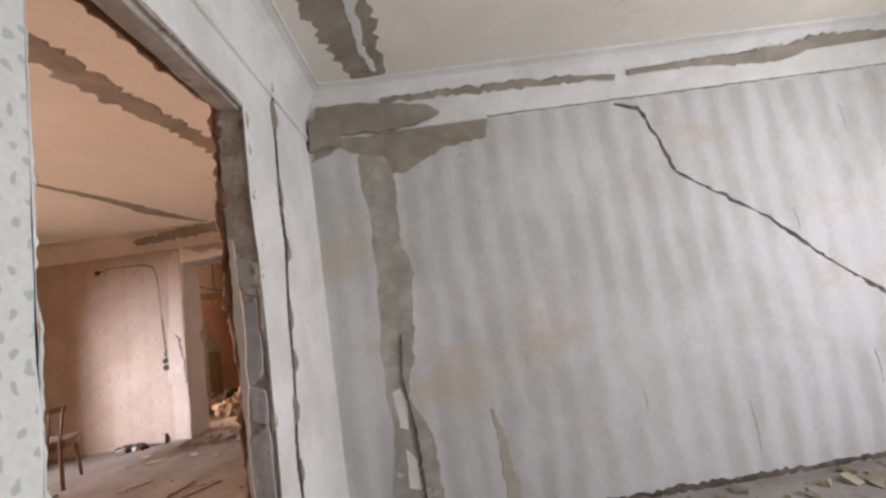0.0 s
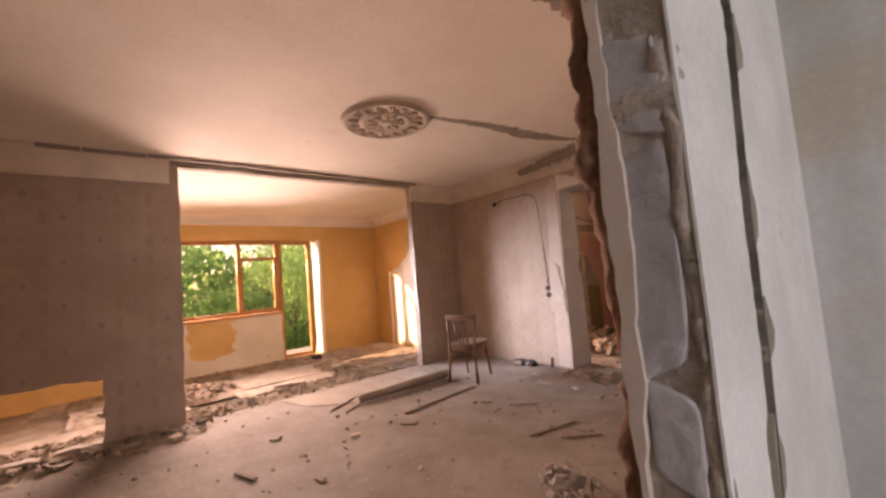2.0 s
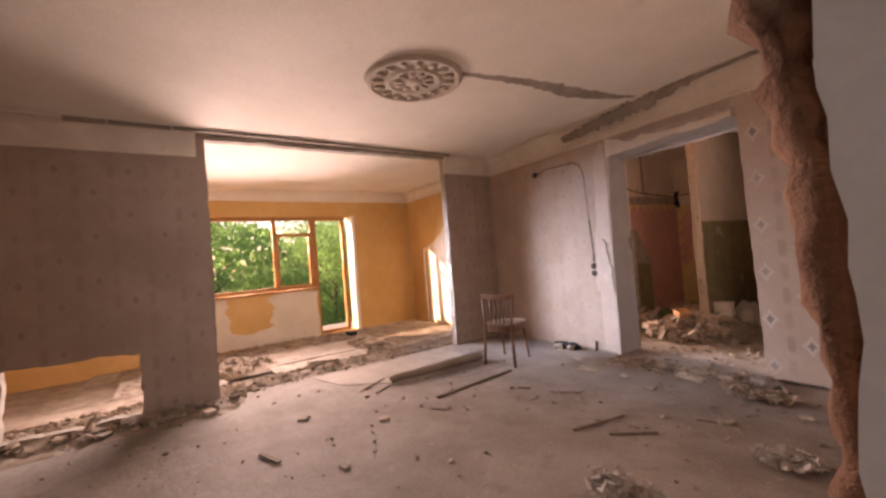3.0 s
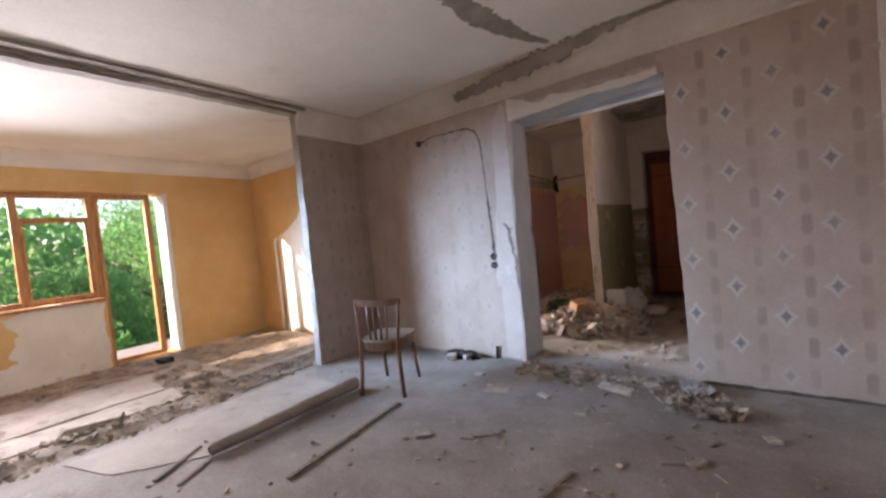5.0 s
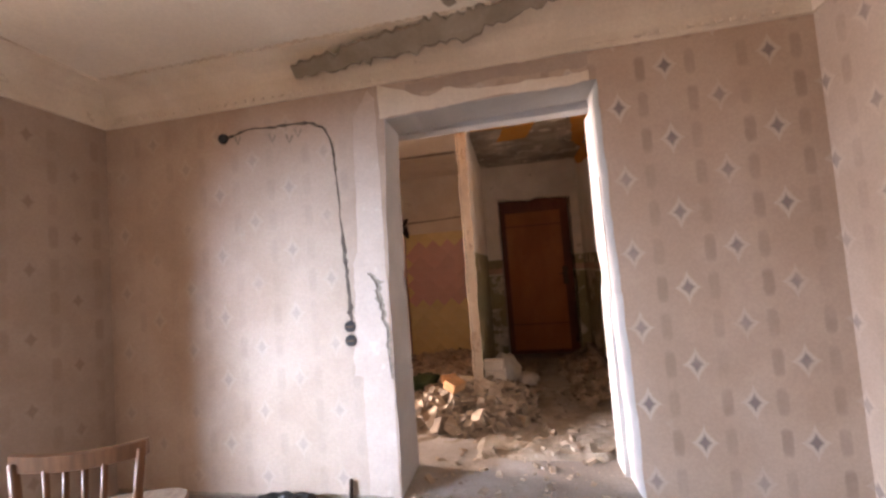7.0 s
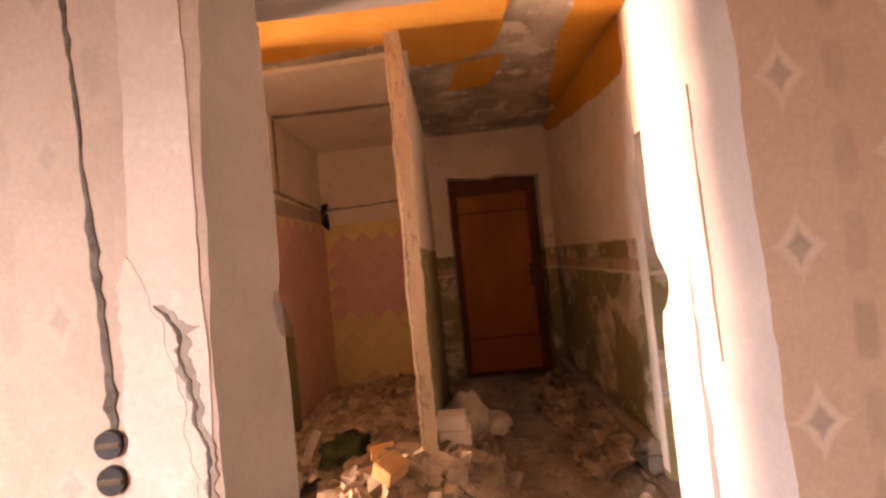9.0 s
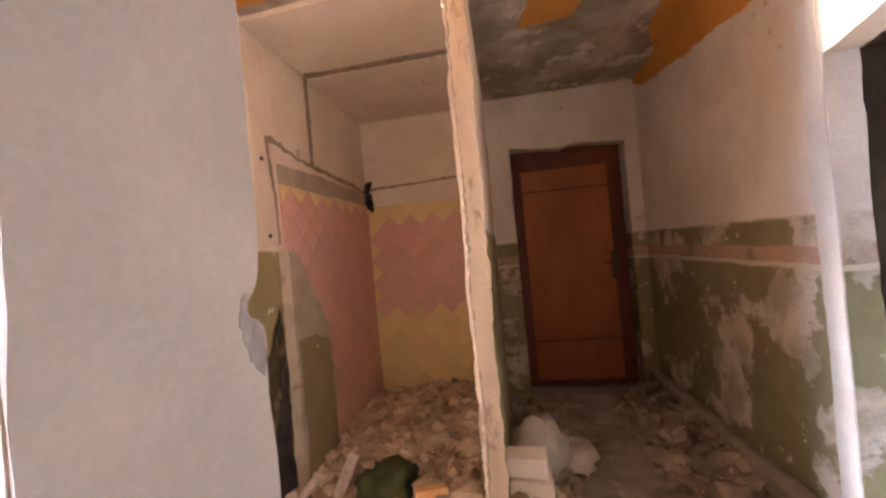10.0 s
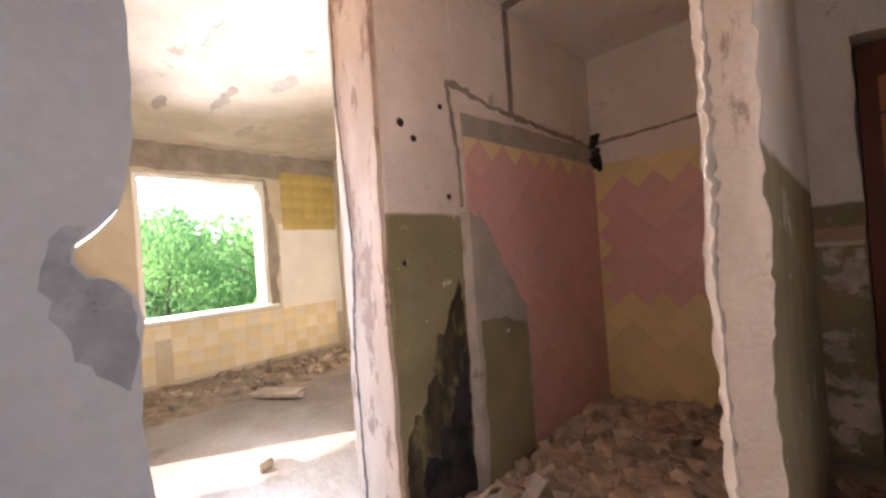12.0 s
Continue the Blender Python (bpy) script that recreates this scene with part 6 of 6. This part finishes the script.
for k, (x, y, h, w) in enumerate(((-22, -6, 7.5, 2.8), (-21, -1.5, 6.2, 2.6), (-23, 2.6, 8.0, 3.0), (-21.5, 6.2, 4.9, 2.2), (-24, 9.8, 7.2, 3.0), (-22, 14, 7.0, 3.0), (-22, 19, 5.6, 2.8), (-29, 4, 6, 3.2), (-28, 11, 9, 3.5), (-28, 20, 8.5, 3.5),
                                  (-30, -3, 9.0, 3.5), (-31, 27, 9.5, 4.0), (-24, 24, 6.4, 2.8), (-12.5, 4.0, 3.6, 1.3), (-12.0, 10.5, 4.0, 1.4))):
    tree(x, y, h, w, 500 + k)
r = random.Random(600)
verts, faces = [], []
for _ in range(16000):
    x = r.uniform(-45, -33)
    y = r.uniform(-45, 75)
    z = -3.6 + r.random() ** 0.7 * (6.6 + 2.2 * noise.noise((y * 0.12, 0, 0)) + (-33 - x) * 0.3)
    s = r.uniform(0.3, 0.6)
    m = Euler((r.uniform(0, 6), r.uniform(0, 6), r.uniform(0, 6))).to_matrix()
    k = len(verts)
    verts += [tuple(Vector((x, y, z)) + m @ Vector(q) * s) for q in ((-1, 0, 0), (0, -0.6, 0.1), (1, 0, 0), (0, 0.6, 0.1))]
    faces.append((k, k + 1, k + 2, k + 3))
me = bpy.data.meshes.new("far_woods")
me.from_pydata(verts, [], faces)
me.materials.append(M["leaf"])
tagged(new("far_woods", me), "dense green far woodland", "woods", kind="stuff")

# ---- tiles, last ----
TS = 0.15


def tile_mesh(name, mat, w, h):
    b = bmesh.new()
    box(b, -w / 2, w / 2, -0.004, 0.004, -h / 2, h / 2)
    top = [e for e in b.edges if all(v.co.y < 0 for v in e.verts)]
    bmesh.ops.bevel(b, geom=top, offset=0.0012, segments=1, affect="EDGES")
    me = bpy.data.meshes.new(name)
    b.to_mesh(me)
    b.free()
    me.materials.append(mat)
    return me


def clip(pts, axis, bound, sign):
    """The part of a convex outline on one side of a line."""
    out = []
    for a, b in zip(pts, pts[1:] + pts[:1]):
        da, db = (a[axis] - bound) * sign, (b[axis] - bound) * sign
        if da >= 0:
            out.append(a)
        if da * db < 0:
            f = da / (da - db)
            out.append((a[0] + (b[0] - a[0]) * f, a[1] + (b[1] - a[1]) * f))
    return out


def diamonds(u0, u1, z0, z1, colour, parent, place_at):
    """Square tiles laid on the diagonal, cut along the edges of their field."""
    half = TS / math.sqrt(2)
    whole = {}
    for i in range(int((u1 - u0) / half) + 2):
        for j in range(int((z1 - z0) / half) + 2):
            if (i + j) % 2:
                continue
            u, z = u0 + i * half, z1 - j * half
            mt = colour(u, z)
            if mt is None:
                continue
            q = half - 0.0012
            pts = [(u - q, z), (u, z - q), (u + q, z), (u, z + q)]
            cut = clip(clip(clip(clip(pts, 0, u0, 1), 0, u1, -1), 1, z0, 1), 1, z1, -1)
            if len(cut) < 3 or max(p[0] for p in cut) - min(p[0] for p in cut) < 0.02 or max(p[1] for p in cut) - min(p[1] for p in cut) < 0.02:
                continue
            full = cut == pts
            me = whole.get(mt.name) if full else None
            if me is None:
                b = bmesh.new()
                lo = [b.verts.new((x - u, 0.004, y - z)) for x, y in cut]
                hi = [b.verts.new((x - u, -0.003, y - z)) for x, y in cut]
                b.faces.new(hi), b.faces.new(lo[::-1])
                for n in range(len(cut)):
                    b.faces.new((lo[n], lo[(n + 1) % len(cut)], hi[(n + 1) % len(cut)], hi[n]))
                bmesh.ops.recalc_face_normals(b, faces=b.faces)
                me = bpy.data.meshes.new("tile")
                b.to_mesh(me)
                b.free()
                me.materials.append(mt)
                if full:
                    whole[mt.name] = me
            at, turn = place_at(u, z)
            lay(me, at, parent, turn)


G = 0.0012
cream_me = tile_mesh("tile", M["cream_tile"], TS - G, TS - G)
olive_me = tile_mesh("tile", M["olive_tile"], TS - G, TS - G)
pale_me = tile_mesh("tile", M["pale_tile"], TS - G, TS - G)


def lay(me, at, parent, turn, roll=0):
    ob = new("tile", me)
    ob.parent = parent
    ob.matrix_world = Matrix.Translation(at) @ Matrix.Rotation(turn, 4, "Z") @ Matrix.Rotation(roll, 4, "Y") @ Euler((rng.uniform(-0.006, 0.006), 0, rng.uniform(-0.006, 0.006))).to_matrix().to_4x4()
    return ob


# bathroom back wall
diamonds(-3.85, -2.75, 0.04, 1.86, lambda x, z: M["yellow_tile"] if z < 0.80 or z > 1.72 or x < -3.80 else M["pink_tile"], door_wall, lambda x, z: ((x, 9.511, z), 0))
# bathroom side wall
diamonds(8.03, 9.50, 0.04, 1.86, lambda y, z: None if z < 1.5 - (y - 8.0) * 1.35 and y < 8.42 else M["yellow_tile"] if z > 1.78 else M["pink_tile"], pier, lambda y, z: ((-3.84, y, z), math.pi / 2))
# kitchen: chequer under the window and a patch of yellow above
for i in range(17):
    for j in range(4):
        y, z = 6.75 + TS * (i + 0.5), 0.12 + TS * (j + 0.5)
        if i in (2, 3) and j < 3 and i == 3:
            continue
        lay(pale_me if (i + j) % 2 else cream_me, (-7.592, y, z), kit_w, math.pi / 2)
for i in range(5):
    for j in range(5):
        lay(olive_me, (-7.59, 8.62 + TS * (i + 0.5), 1.72 + TS * (j + 0.5)), kit_w, math.pi / 2)
